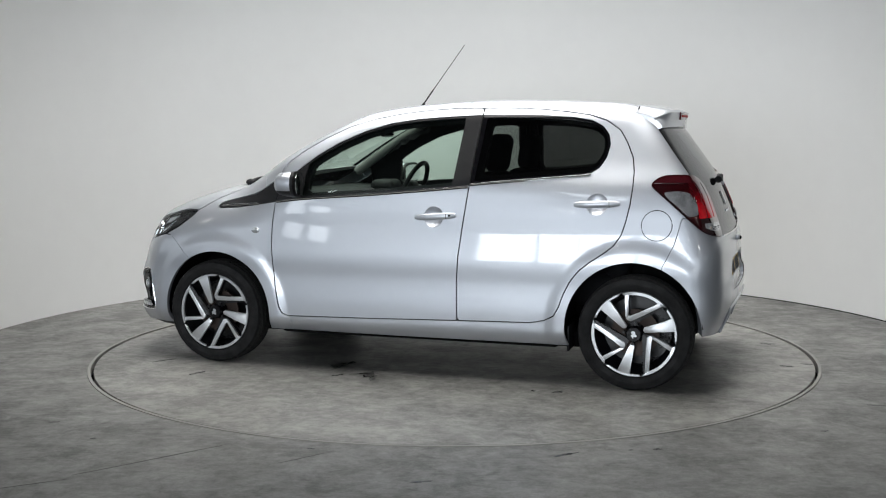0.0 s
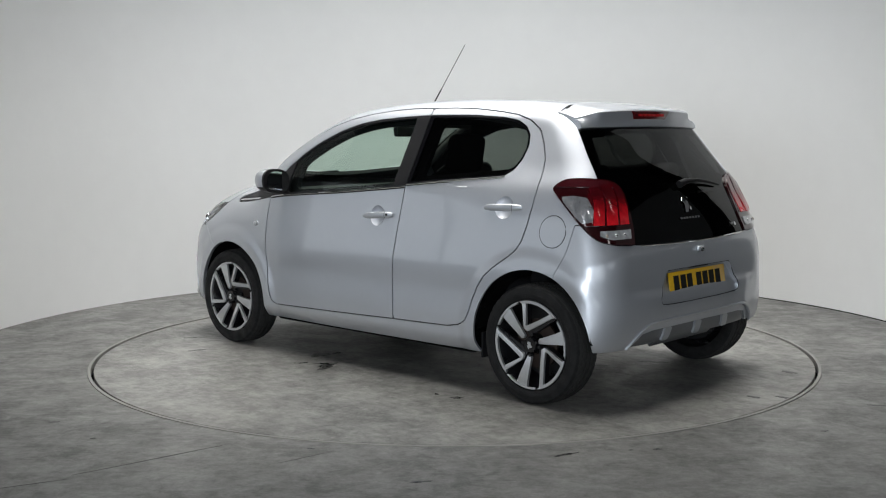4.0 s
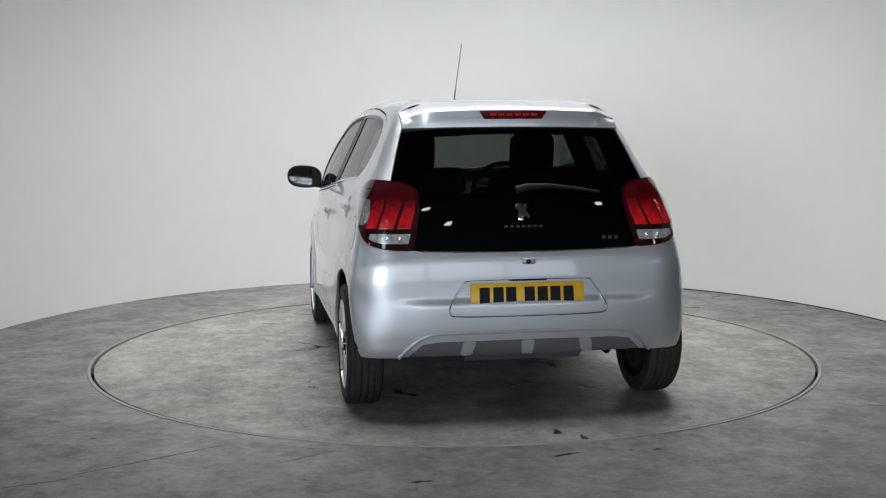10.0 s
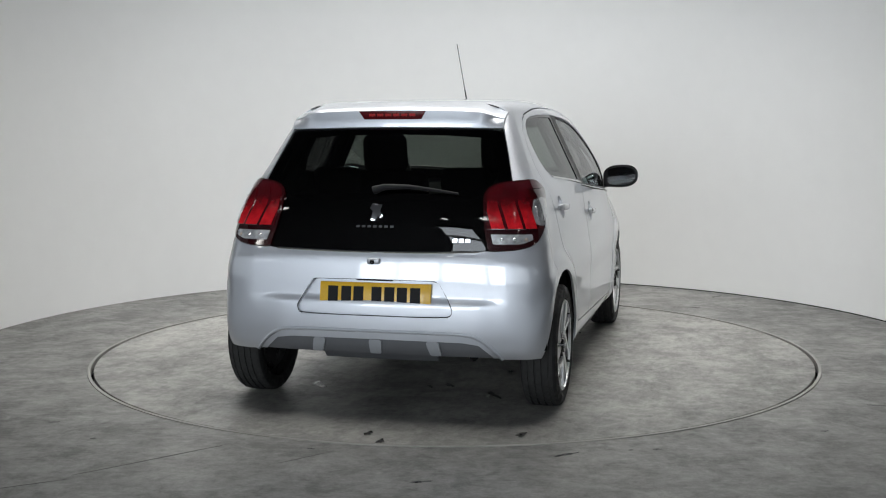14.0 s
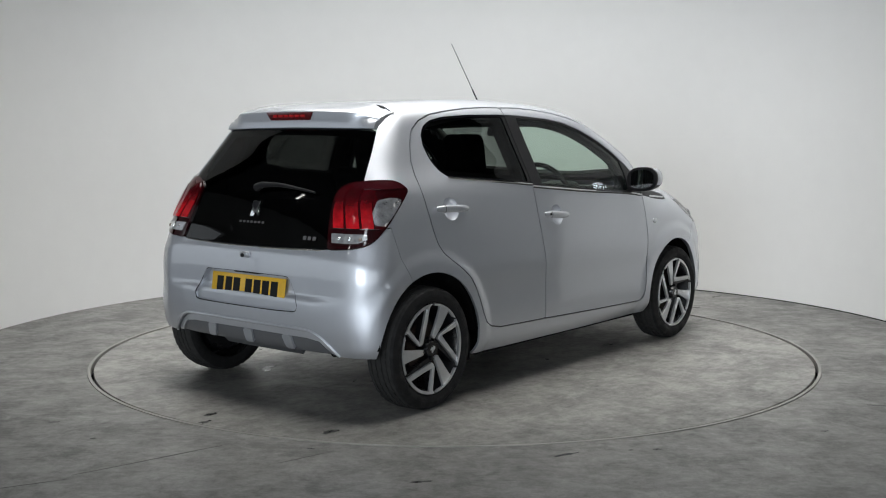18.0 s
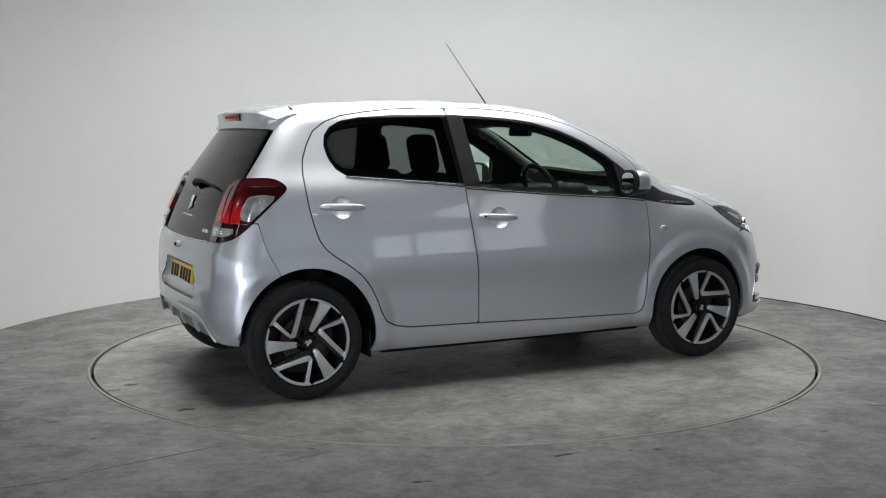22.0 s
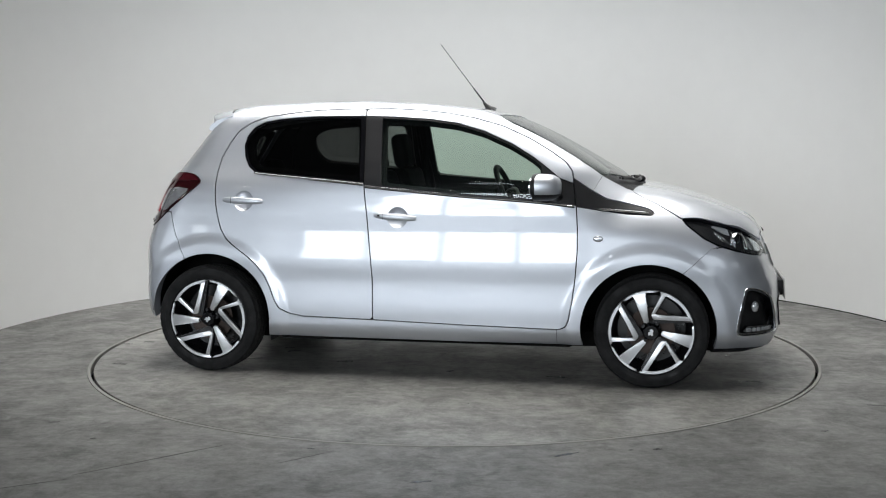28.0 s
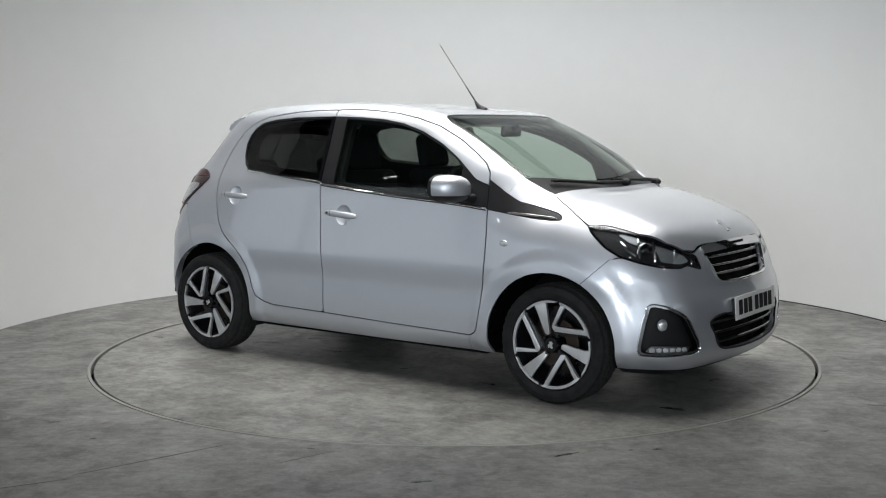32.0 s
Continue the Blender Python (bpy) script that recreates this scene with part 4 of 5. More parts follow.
dif = cut(wall_sheet(-1.95, -1.4, .270, .40, .010, .024), from_end(DIFF_IN, .004), lambda p: .284 - p[:, 2])
ledge = cut(wall_sheet(-1.95, -1.4, .270, .40, .008, .012), from_end(DIFF, -.002), outside(from_end(DIFF_IN)), lambda p: .284 - p[:, 2])
skirt = cut(wall_sheet(-1.95, -1.4, .245, .29, .010, .05), lambda p: np.abs(p[:, 1]) - .27, lambda p: p[:, 2] - .289)
for sg, fl in SIDES:
    panel("plate_recess", [rec], PAINT, rear_bumper, depth=.004, flip=fl)
    panel("diffuser_ledge", [ledge], PAINT, rear_bumper, "silver ledge round the diffuser", .014, 0, fl)
    panel("diffuser", [dif], DIFFUSER, rear_bumper, "dark grey diffuser panel", .05, 0, fl)
    panel("rear_skirt", [skirt], DIFFUSER, rear_bumper, "grey underside of the bumper", .03, 0, fl)
for y in (-.264, 0, .264):
    k = .06 * y
    rib = np.array([(y - .030, .353), (y + .030, .353), (y + .025 + k, .286), (y - .025 + k, .286)])
    pieces = [cut(wall_sheet(-1.95, -1.6, .28, .40, .010, .013, sd), from_end(rib)) for sd in (1, -1)]
    panel("diffuser_rib", [p for p in pieces if len(p[0])], SILVER_TRIM, rear_bumper, "pale rib", .02)
# shade at the rim of the plate recess, drawn as a thin black tube
edge = spline([(-.340, .470), (-.357, .480), (-.360, .505), (-.326, .57), (-.300, .612), (-.272, .624), (-.2, .6258), (0, .6275), (.2, .6258), (.272, .624), (.300, .612), (.326, .57), (.360, .505), (.357, .480),
               (.340, .470), (.2, .4655), (0, .465), (-.2, .4655), (-.340, .470)], 5)
bm = bmesh.new()
tube(bm, [tuple(p) for p in cast(np.array([(-1.0, y, z) for y, z in edge]), np.tile((-1., 0., 0.), (len(edge), 1)), 1.0, .002)], .0022, 6)
part("recess_shade", bm, GAP, rear_bumper, "dark line for the shade round the plate recess")
lip_half = [(0, .396), (.30, .395), (.42, .391), (.465, .380), (.505, .357), (.545, .322), (.58, .283)]
lip_pts = [(-1.0, y, z) for y, z in spline([(-y, z) for y, z in lip_half[:0:-1]] + lip_half, 8)]
o = np.array(lip_pts)
bm = bmesh.new()
tube(bm, [tuple(p) for p in cast(o, np.tile((-1., 0., 0.), (len(o), 1)), 1.0)], .008, 8)
part("diffuser_edge", bm, PAINT, rear_bumper, "silver edge moulding")
bm = bmesh.new()
block(bm, (-1.612, -.030, .694), (-1.585, .030, .722), .008, 3)
cam_pod = part("reversing_camera", bm, SILVER_TRIM, rear_bumper, "small silver camera pod")
bm = bmesh.new()
bmesh.ops.create_uvsphere(bm, u_segments=16, v_segments=8, radius=.011, matrix=pose(-1.611, .004, .706))
part("camera_lens", bm, BLACK_GLOSS, cam_pod)


# number plates: reflective plates whose characters are plain bars
def number_plate(x, zc, mat, facing, tilt, label):
    plate_m = pose(x, 0, zc, 0, tilt, 0)
    bm = bmesh.new()
    block(bm, (-.0025, -.261, -.0555), (.0025, .261, .0555), .0022, 2, plate_m)
    plate = part("number_plate", bm, mat, car, label)
    for y in (-.198, -.135, -.077, .008, .068, .127, .188):
        y *= facing
        bm = bmesh.new()
        block(bm, (facing * .0027 - .0008, y - .0235, -.034), (facing * .0027 + .0008, y + .0235, .037), .0, 1, plate_m)
        part("bar", bm, INK, plate)
    return plate


number_plate(-1.588, .554, PLATE_YELLOW, -1, 9, "yellow rear number plate with dark bars")
number_plate(1.856, .447, PLATE_WHITE, 1, -4, "white front number plate with dark bars")
bm = bmesh.new()
block(bm, (1.80, -.235, .41), (1.851, .235, .49), .006)
part("plate_holder", bm, BLACK, front_bumper, "black plate holder")
bm = bmesh.new()
block(bm, (-1.598, -.085, .619), (-1.575, .085, .627), .004)
part("plate_light", bm, BLACK, rear_bumper, "black plate light housing")

# grille, intake, fog lights, headlamps
def end_bars(name, zs, half, x_of, thick, mat, parent, label):
    for z in zs:
        w = half(z)
        ysamp = np.linspace(-w, w, 21)
        o = np.array([(1.05, 0, z)] * 21) + np.stack([0 * ysamp, ysamp, 0 * ysamp], 1)
        q = cast(o, np.tile((1., 0., 0.), (21, 1)), 1.2)
        bm = bmesh.new()
        tube(bm, [(a + x_of, b, c) for a, b, c in q], thick, 6, .6)
        part(name, bm, mat, parent, label)


backing = cut(wall_sheet(1.68, 2.05, .55, .77, .02, .05), from_end(GRILLE, .015))
for sg, fl in SIDES:
    panel("grille_backing", [backing], DARK, front_bumper, "dark grille opening", 0, 0, fl)
crown_piece = cut(wall_sheet(1.68, 2.05, .68, .78, .010, -.004), from_end(GRILLE, -.002), lambda p: (.722 - .03 * np.abs(p[:, 1])) - p[:, 2])
for sg, fl in SIDES:
    panel("grille_header", [crown_piece], CHROME, front_bumper, "chrome grille header", .02, 0, fl)
def edge_tube(poly, radius, mat, name, label, out=.001):
    """A moulding along the near half of an outline on the nose, both sides."""
    loop = np.array([(y, z) for y, z in poly])
    o = np.array([(1.05, y, z) for y, z in loop])
    q = cast(o, np.tile((1., 0., 0.), (len(o), 1)), 1.2)
    bm = bmesh.new()
    tube(bm, [(a + out, b, c) for a, b, c in q], radius, 8)
    return part(name, bm, mat, front_bumper, label)


low_edge = [(-.352, .70), (-.32, .64), (-.285, .579), (-.14, .571), (0, .569), (.14, .571), (.285, .579), (.32, .64), (.352, .70)]
edge_tube(spline(low_edge, 4), .007, CHROME, "grille_surround", "chrome grille surround")
end_bars("grille_slat", (.685, .645, .607), lambda z: .345 - (.70 - z) * .48, -.022, .012, BLACK_GLOSS, front_bumper, "gloss black grille slat")
end_bars("grille_line", (.693, .653, .615), lambda z: .335 - (.70 - z) * .48, -.013, .0022, CHROME, front_bumper, "fine chrome line")
edge_tube(spline([(-.30, .432), (-.385, .424), (-.43, .398), (-.394, .348), (-.350, .278), (-.21, .257), (0, .252), (.21, .257), (.350, .278), (.394, .348), (.43, .398), (.385, .424), (.30, .432)], 4), .005, BLACK, "intake_surround", "black intake edge")
ib = cut(wall_sheet(1.60, 2.05, .235, .45, .02, .06), from_end(INTAKE, .015))
for sg, fl in SIDES:
    panel("intake_backing", [ib], DARK, front_bumper, "dark lower intake", 0, 0, fl)
end_bars("intake_slat", (.395, .345, .300), lambda z: np.interp(z, (.28, .35, .40), (.345, .385, .42)), -.018, .010, BLACK, front_bumper, "black intake slat")
end_bars("intake_line", (.402, .352, .307), lambda z: np.interp(z, (.28, .35, .40), (.335, .375, .41)), -.011, .0028, CHROME, front_bumper, "fine chrome line")
for sg, fl in SIDES:
    pocket = panel("fog_surround", [cut(wall_sheet(1.42, 1.70, .255, .52, .010, .006), round_flank(FOG, .002), outside(round_flank(FOG, -.012)), outside(round_flank(DRL)))],
                   DARK_CHROME, front_bumper, "dark chrome fog light surround", .03, 0, fl)
    panel("fog_pocket", [cut(wall_sheet(1.42, 1.70, .255, .52, .014, .045), round_flank(FOG, .004))], BLACK, pocket, "black fog light pocket", 0, 0, fl)
    panel("running_light", [cut(wall_sheet(1.42, 1.70, .255, .34, .008, .008), round_flank(DRL, -.001))], DARK_CHROME, pocket, "running light housing", .02, 0, fl)
    for k in range(6):
        s0 = 1.487 + .021 * k
        cell = np.array([(s0, .308), (s0 + .017, .307), (s0 + .017, .289), (s0, .289)])
        panel("running_light_cell", [cut(wall_sheet(1.45, 1.66, .27, .33, .006, .004), round_flank(cell))], CLEAR, pocket, "clear light cell", .008, 0, fl)
    bm = bmesh.new()
    bmesh.ops.create_uvsphere(bm, u_segments=20, v_segments=12, radius=1, matrix=pose(1.675, sg * .668, .410, 0, 0, sg * 40) @ Matrix.Diagonal((.014, .025, .028, 1)))
    part("fog_light", bm, CLEAR, pocket, "round clear fog lamp")
    loop = np.concatenate([FOG, FOG[:1]])
    o = np.array([(X_FRONT, 0, z) for s, z in loop])
    ang = [math.pi / 2 * (s - X_FRONT) for s, z in loop]
    q = cast(o, np.array([(math.sin(a), math.cos(a), 0) for a in ang]), 1.6)
    bm = bmesh.new()
    tube(bm, [(a, sg * b, c) for a, b, c in q], .003, 8)
    part("fog_chrome", bm, CHROME, pocket, "chrome edge strip")
    # headlamp
    bowl = cut(wall_sheet(1.25, 1.74, .62, .87, .012, .016), round_flank(HEAD, .006))
    lamp = panel("headlamp", [bowl], BLACK, car, "swept-back clear headlamp with dark bowl", 0, 0, fl)
    panel("lamp_cover", [cut(wall_sheet(1.25, 1.74, .62, .87, .012), round_flank(HEAD, -.001))], LAMP_LENS, lamp, "clear lamp cover", .004, 0, fl)
    panel("lamp_rim", [cut(wall_sheet(1.25, 1.74, .62, .87, .010, .002), round_flank(HEAD, -.001), outside(round_flank(HEAD, -.007)))], BLACK_GLOSS, lamp, "", .03, 0, fl)
    HEAD_CELL = np.array([(1.515, .762), (1.57, .742), (1.635, .708), (1.655, .682), (1.61, .674), (1.535, .690)])
    panel("main_reflector", [cut(wall_sheet(1.45, 1.72, .65, .80, .008, .010), round_flank(HEAD_CELL))], HEAD_BRIGHT, lamp, "bright reflector", .006, 0, fl)
    panel("side_reflector", [cut(wall_sheet(1.36, 1.56, .68, .84, .008, .011), round_flank(np.array([(1.385, .815), (1.455, .795), (1.485, .765), (1.47, .758), (1.43, .775)])))], SILVER_TRIM, lamp, "satin reflector", .004, 0, fl)
    o = cast(np.array([(X_FRONT, 0, z) for s, z in ((1.485, .735), (1.692, .672))]),
             np.array([(math.sin(math.pi / 2 * (s - X_FRONT)), math.cos(math.pi / 2 * (s - X_FRONT)), 0) for s in (1.485, 1.692)]), 1.6, .018)
    for (x, y, z), r, nm, mt in zip(o, (.036, .015), ("projector", "indicator_bulb"), (BLACK_GLOSS, AMBER)):
        bm = bmesh.new()
        bmesh.ops.create_uvsphere(bm, u_segments=20, v_segments=12, radius=1, matrix=pose(x - .008, sg * y, z, 0, 0, sg * 35) @ Matrix.Diagonal((r * .5, r, r, 1)))
        lens = part(nm, bm, mt, lamp, "dark projector lens" if nm == "projector" else "amber indicator")
        if nm == "projector":
            bm = lathe([(.0, r * 1.02), (.010, r * 1.04), (.012, r * 1.14), (.004, r * 1.2), (-.004, r * 1.16)], 28, "y")
            bm.transform(pose(x - .002, sg * y, z, 0, 0, sg * 35 - 90))
            part("projector_ring", bm, CHROME, lamp, "chrome ring")
    bm = bmesh.new()
    q = cast(np.array([(X_FRONT, 0, z) for s, z in ((1.40, .775), (1.42, .745), (1.45, .715))]),
             np.array([(math.sin(math.pi / 2 * (s - X_FRONT)), math.cos(math.pi / 2 * (s - X_FRONT)), 0) for s in (1.40, 1.42, 1.45)]), 1.6, .018)
    tube(bm, [(a, sg * b, c) for a, b, c in q], [.006, .012, .006], 8)
    part("chrome_fin", bm, CHROME, lamp, "chrome fin")
    for s0, z0, z1, r in ((1.462, .790, .705, .009), (1.512, .775, .690, .011), (1.668, .690, .668, .006)):
        aim = np.array([(math.sin(math.pi / 2 * (s0 - X_FRONT)), math.cos(math.pi / 2 * (s0 - X_FRONT)), 0)] * 4)
        q = cast(np.array([(X_FRONT, 0, z0 + (z1 - z0) * k / 3) for k in range(4)]), aim, 1.6, .008)
        bm = bmesh.new()
        tube(bm, [(a, sg * b, c) for a, b, c in q], [r * .6, r, r, r * .6], 8)
        part("chrome_fin", bm, CHROME, lamp, "chrome fin")

# seals behind the panel joints
for name, poly, light in (("door_seal", FDOOR, FPANE), ("door_seal", RDOOR, RPANE)):
    x0, x1, z0, z1 = poly[:, 0].min() - .04, poly[:, 0].max() + .04, poly[:, 1].min() - .04, poly[:, 1].max() + .03
    strip = cut(wall_sheet(x0, x1, z0, z1, .016, .015), lambda p: np.abs(sdf(p[:, 0], p[:, 2], poly)) - .018, outside(arches), near_flank)
    for sg, fl in SIDES:
        panel(name, [strip], GAP, car, "black rubber door seal", 0, 0, fl)
headliner = panel("headlining", [cut(top_sheet(-1.12, .42, -.53, .53, .03, .045), lambda p: 1.30 - p[:, 2])], LINER, car, "pale grey headlining", .0)
pillar_in = cut(wall_sheet(-1.35, -.95, .95, 1.33, .02, .04), lambda p: -sdf(p[:, 0], p[:, 2], RPANE) - .02,
                lambda p: np.where(p[:, 2] > .9, np.interp(p[:, 2], (1.056, 1.292), (.56, .49)) - p[:, 1], -1), near_flank)
for sg, fl in SIDES:
    panel("pillar_trim", [pillar_in], TRIM, car, "dark rear pillar trim", 0, 0, not fl)
    bm = bmesh.new()
    tube(bm, [(.36, sg * .515, 1.335), (.55, sg * .555, 1.245), (.75, sg * .57, 1.11), (.88, sg * .575, 1.02)], [.022, .026, .03, .03], 10)
    part("pillar_trim", bm, LINER, car, "pale grey windscreen pillar trim")
    bm = bmesh.new()
    tube(bm, [(-.30, sg * .545, 1.36), (-.29, sg * .63, 1.18), (-.275, sg * .695, 1.0), (-.26, sg * .72, .7), (-.25, sg * .72, .35)], [.03, .034, .04, .05, .06], 10)
    part("pillar_trim", bm, TRIM, car, "dark centre pillar trim")

# filler flap on the left quarter
o = [(-1.268 + .074 * math.cos(a), .820 + .074 * math.sin(a)) for a in [2 * math.pi * k / 40 for k in range(41)]]
q = cast(np.array([(x, 0, z) for x, z in o]), np.tile((0., 1., 0.), (41, 1)), 1.2)
bm = bmesh.new()
tube(bm, [tuple(p - np.array((0, .0012, 0))) for p in q], .0026, 6)
part("fuel_flap_joint", bm, GAP, car, "round fuel flap joint")
fl_poly = np.array([(-1.268 + .0725 * math.cos(a), .820 + .0725 * math.sin(a)) for a in [2 * math.pi * k / 40 for k in range(40)]])
panel("fuel_flap", [cut(wall_sheet(-1.40, -1.08, .73, .91, .010), side_view(fl_poly))], PAINT, car, "round body-coloured fuel flap", .004, .0012)

# wheels
R = .2120


def polar(a, r):
    return (r * R * math.cos(radians(a)), r * R * math.sin(radians(a)))


def place(u, v, w):
    r = math.hypot(u, v) / R
    return (-u, w - .012 * (1 - r) ** 2 + .004, v)


wheel = part("wheel", lathe([(-.006, .2075), (-.03, .192), (-.11, .183), (-.125, .17), (-.125, .06), (-.12, 0)], 64, "y"), ALLOY_DARK, car, "dark alloy wheel with machined spokes")
tread = [(-.150, .2135), (-.158, .228), (-.158, .252), (-.150, .274), (-.140, .2825), (-.122, .2855), (-.121, .279), (-.113, .279), (-.112, .2865), (-.092, .287), (-.091, .279), (-.083, .279),
         (-.082, .287), (-.060, .287), (-.059, .279), (-.051, .279), (-.050, .2865), (-.030, .2855), (-.029, .279), (-.022, .279), (-.021, .2845), (-.008, .2815), (.004, .272), (.010, .252),
         (.0105, .245), (.0095, .2435), (.0105, .242), (.009, .228), (.004, .218), (-.004, .2135)]
bm = lathe(tread, 176, "y")
for v in bm.verts:      # cross cuts in the tread ribs, set off from rib to rib
    r = math.hypot(v.co.x, v.co.z)
    k = round(math.atan2(v.co.z, v.co.x) / (2 * math.pi / 176)) + round(v.co.y / .031)
    if r > .2805 and -.145 < v.co.y < -.004 and k % 4 == 0:
        v.co.x, v.co.z = v.co.x * (r - .0045) / r, v.co.z * (r - .0045) / r
tyre = part("tyre", bm, RUBBER, wheel, "black road tyre", 30)
tyre.data.materials.append(TREAD)
for f in tyre.data.polygons:
    if math.hypot(f.center.x, f.center.z) > .277:
        f.material_index = 1
part("rim_ring", lathe([(-.012, .2075), (.000, .209), (.0022, .210), (.0030, .212), (.002, .214), (-.006, .215), (-.012, .2115)], 96, "y"), ALLOY_DARK, wheel, "dark rim edge", 50)
for k in range(3):
    a = 120 * k
    bm = bmesh.new()
    prism(bm, [polar(b + a, r) for b, r in ((117.5, .95), (112, .975), (105, .98), (98.5, .975), (99.5, .6), (102, .25), (118, .23), (127, .29), (119.5, .55), (117.5, .78))], lambda u, v, w: place(u, v, w - .014), .014, .0022)
    part("spoke", bm, ALLOY, wheel, "broad machined spoke", 30)
    bm = bmesh.new()
    prism(bm, [polar(b + a, r) for b, r in ((75.5, .975), (87, .47), (90, .41), (79, .45), (69.0, .965))], lambda u, v, w: place(u, v, w - .014), .014, .0018)
    part("loop_bar", bm, ALLOY, wheel, "slim machined bar", 30)
    bm = bmesh.new()
    prism(bm, [polar(b + a, r) for b, r in ((90, .41), (86, .345), (78, .305), (36.3, .50), (17.5, .975), (24.5, .965), (44.6, .57), (75, .425), (79, .45))], lambda u, v, w: place(u, v, w - .014), .0135, .0018)
    part("loop_bar", bm, ALLOY, wheel, "slim machined bar", 30)
    bm = bmesh.new()
    prism(bm, [polar(b + a, .990) for b in range(14, 80, 5)] + [polar(b + a, .925) for b in range(76, 16, -5)], lambda u, v, w: place(u, v, w - .010), .013, .001)
    part("loop_bar", bm, ALLOY, wheel, "slim machined bar", 30)
    bm = bmesh.new()
    prism(bm, [polar(b + a, .990) for b in range(81, 133, 5)] + [polar(b + a, .945) for b in range(130, 82, -5)], lambda u, v, w: place(u, v, w - .010), .013, .001)
    part("spoke_rim", bm, ALLOY, wheel, "slim machined rim arc", 30)
    bm = bmesh.new()
    prism(bm, [polar(b + a, r) for b, r in ((76, .98), (90, .43), (84, .20), (60, .22), (15, .98), (24, .98), (45, .545), (78, .42), (70, .98))], lambda u, v, w: place(u, v, w - .045), .030)
    part("dark_web", bm, ALLOY_DARK, wheel)
bm = bmesh.new()
bmesh.ops.create_cone(bm, cap_ends=True, segments=32, radius1=.042, radius2=.034, depth=.022, matrix=pose(0, -.004, 0, -90))
cap = part("hub_cap", bm, BLACK_GLOSS, wheel, "black centre cap")
bm = bmesh.new()
prism(bm, [(-.012, -.016), (-.004, -.010), (.004, -.017), (.012, -.014), (.008, -.002), (.013, .008), (.004, .017), (-.008, .014), (-.004, .004), (-.014, .002)], lambda u, v, w: (-u, .0075 + w, v), .002)
part("cap_badge", bm, ALLOY, cap, "small silver badge shape")
for k in range(4):
    bm = bmesh.new()
    bmesh.ops.create_cone(bm, cap_ends=True, segments=12, radius1=.009, radius2=.008, depth=.02, matrix=pose(.05 * math.cos(k * 1.571 + .6), -.012, .05 * math.sin(k * 1.571 + .6), -90))
    part("wheel_bolt", bm, ALLOY_DARK, wheel)
part("brake_disc", lathe([(-.055, .05), (-.052, .06), (-.052, .118), (-.064, .118), (-.064, .05)], 48, "y"), BRAKE, wheel, "worn steel brake disc")
place_wheel = [(1.17, 1, 2), (-1.17, 1, 28), (1.17, -1, 0), (-1.17, -1, -45)]
wheel.matrix_basis = pose(1.17, .788, .285, 0, 2, 0)
for x, sg, spin in place_wheel[1:]:
    copy_thing(wheel, pose(x, sg * .788, .285, 0, 0, 0 if sg > 0 else 180) @ pose(0, 0, 0, 0, spin, 0))
for x, cz in ((1.155, .290), (-1.158, .302)):
    for sg in (1, -1):
        bm = lathe([(.46, .05), (.46, .352), (.60, .352), (.74, .348), (.765, .340)], 40, "y", (.05, math.pi - .05))
        for v in bm.verts:
            v.co = Vector((v.co.x + x, sg * v.co.y, v.co.z + cz))
        part("arch_liner", bm, DARK, car, "black wheel-arch liner")
    bm = bmesh.new()
    tube(bm, [(x, -.70, .27), (x, .70, .27)], .035, 10)
    part("axle", bm, DARK, car, "dark axle beam")
for sg in (1, -1):
    bm = bmesh.new()
    block(bm, (-.835, -.745 if sg < 0 else .60, .172), (-.826, -.60 if sg < 0 else .745, .30), .003)
    part("mud_flap", bm, BLACK, car, "small black mud flap")

# underside
bm = bmesh.new()
block(bm, (-.95, -.60, .165), (1.60, .60, .25), .02)
block(bm, (-.78, -.745, .185), (.78, .745, .27), .02)
block(bm, (1.52, -.45, .20), (1.70, .45, .26), .02)
part("underbody", bm, DARK, car, "dark underbody")
bm = bmesh.new()
tube(bm, [(.6, -.1, .19), (-.6, -.12, .19), (-1.05, -.25, .22), (-1.15, -.35, .24)], .028, 10)
tube(bm, [(-1.20, -.05, .29), (-1.21, -.1, .29), (-1.21, -.48, .29), (-1.20, -.52, .29)], [.04, .07, .07, .04], 14)
tube(bm, [(-1.25, -.40, .27), (-1.34, -.42, .268), (-1.44, -.42, .26)], .018, 10)
part("exhaust", bm, DARK, car, "dark sooty exhaust")

# door mirrors
def rounded(w, h, e=.78, n=36):
    """A rounded-rectangle outline."""
    f = lambda t: math.copysign(abs(t) ** e, t)
    return [(w * f(math.cos(2 * math.pi * k / n)), h * f(math.sin(2 * math.pi * k / n))) for k in range(n)]


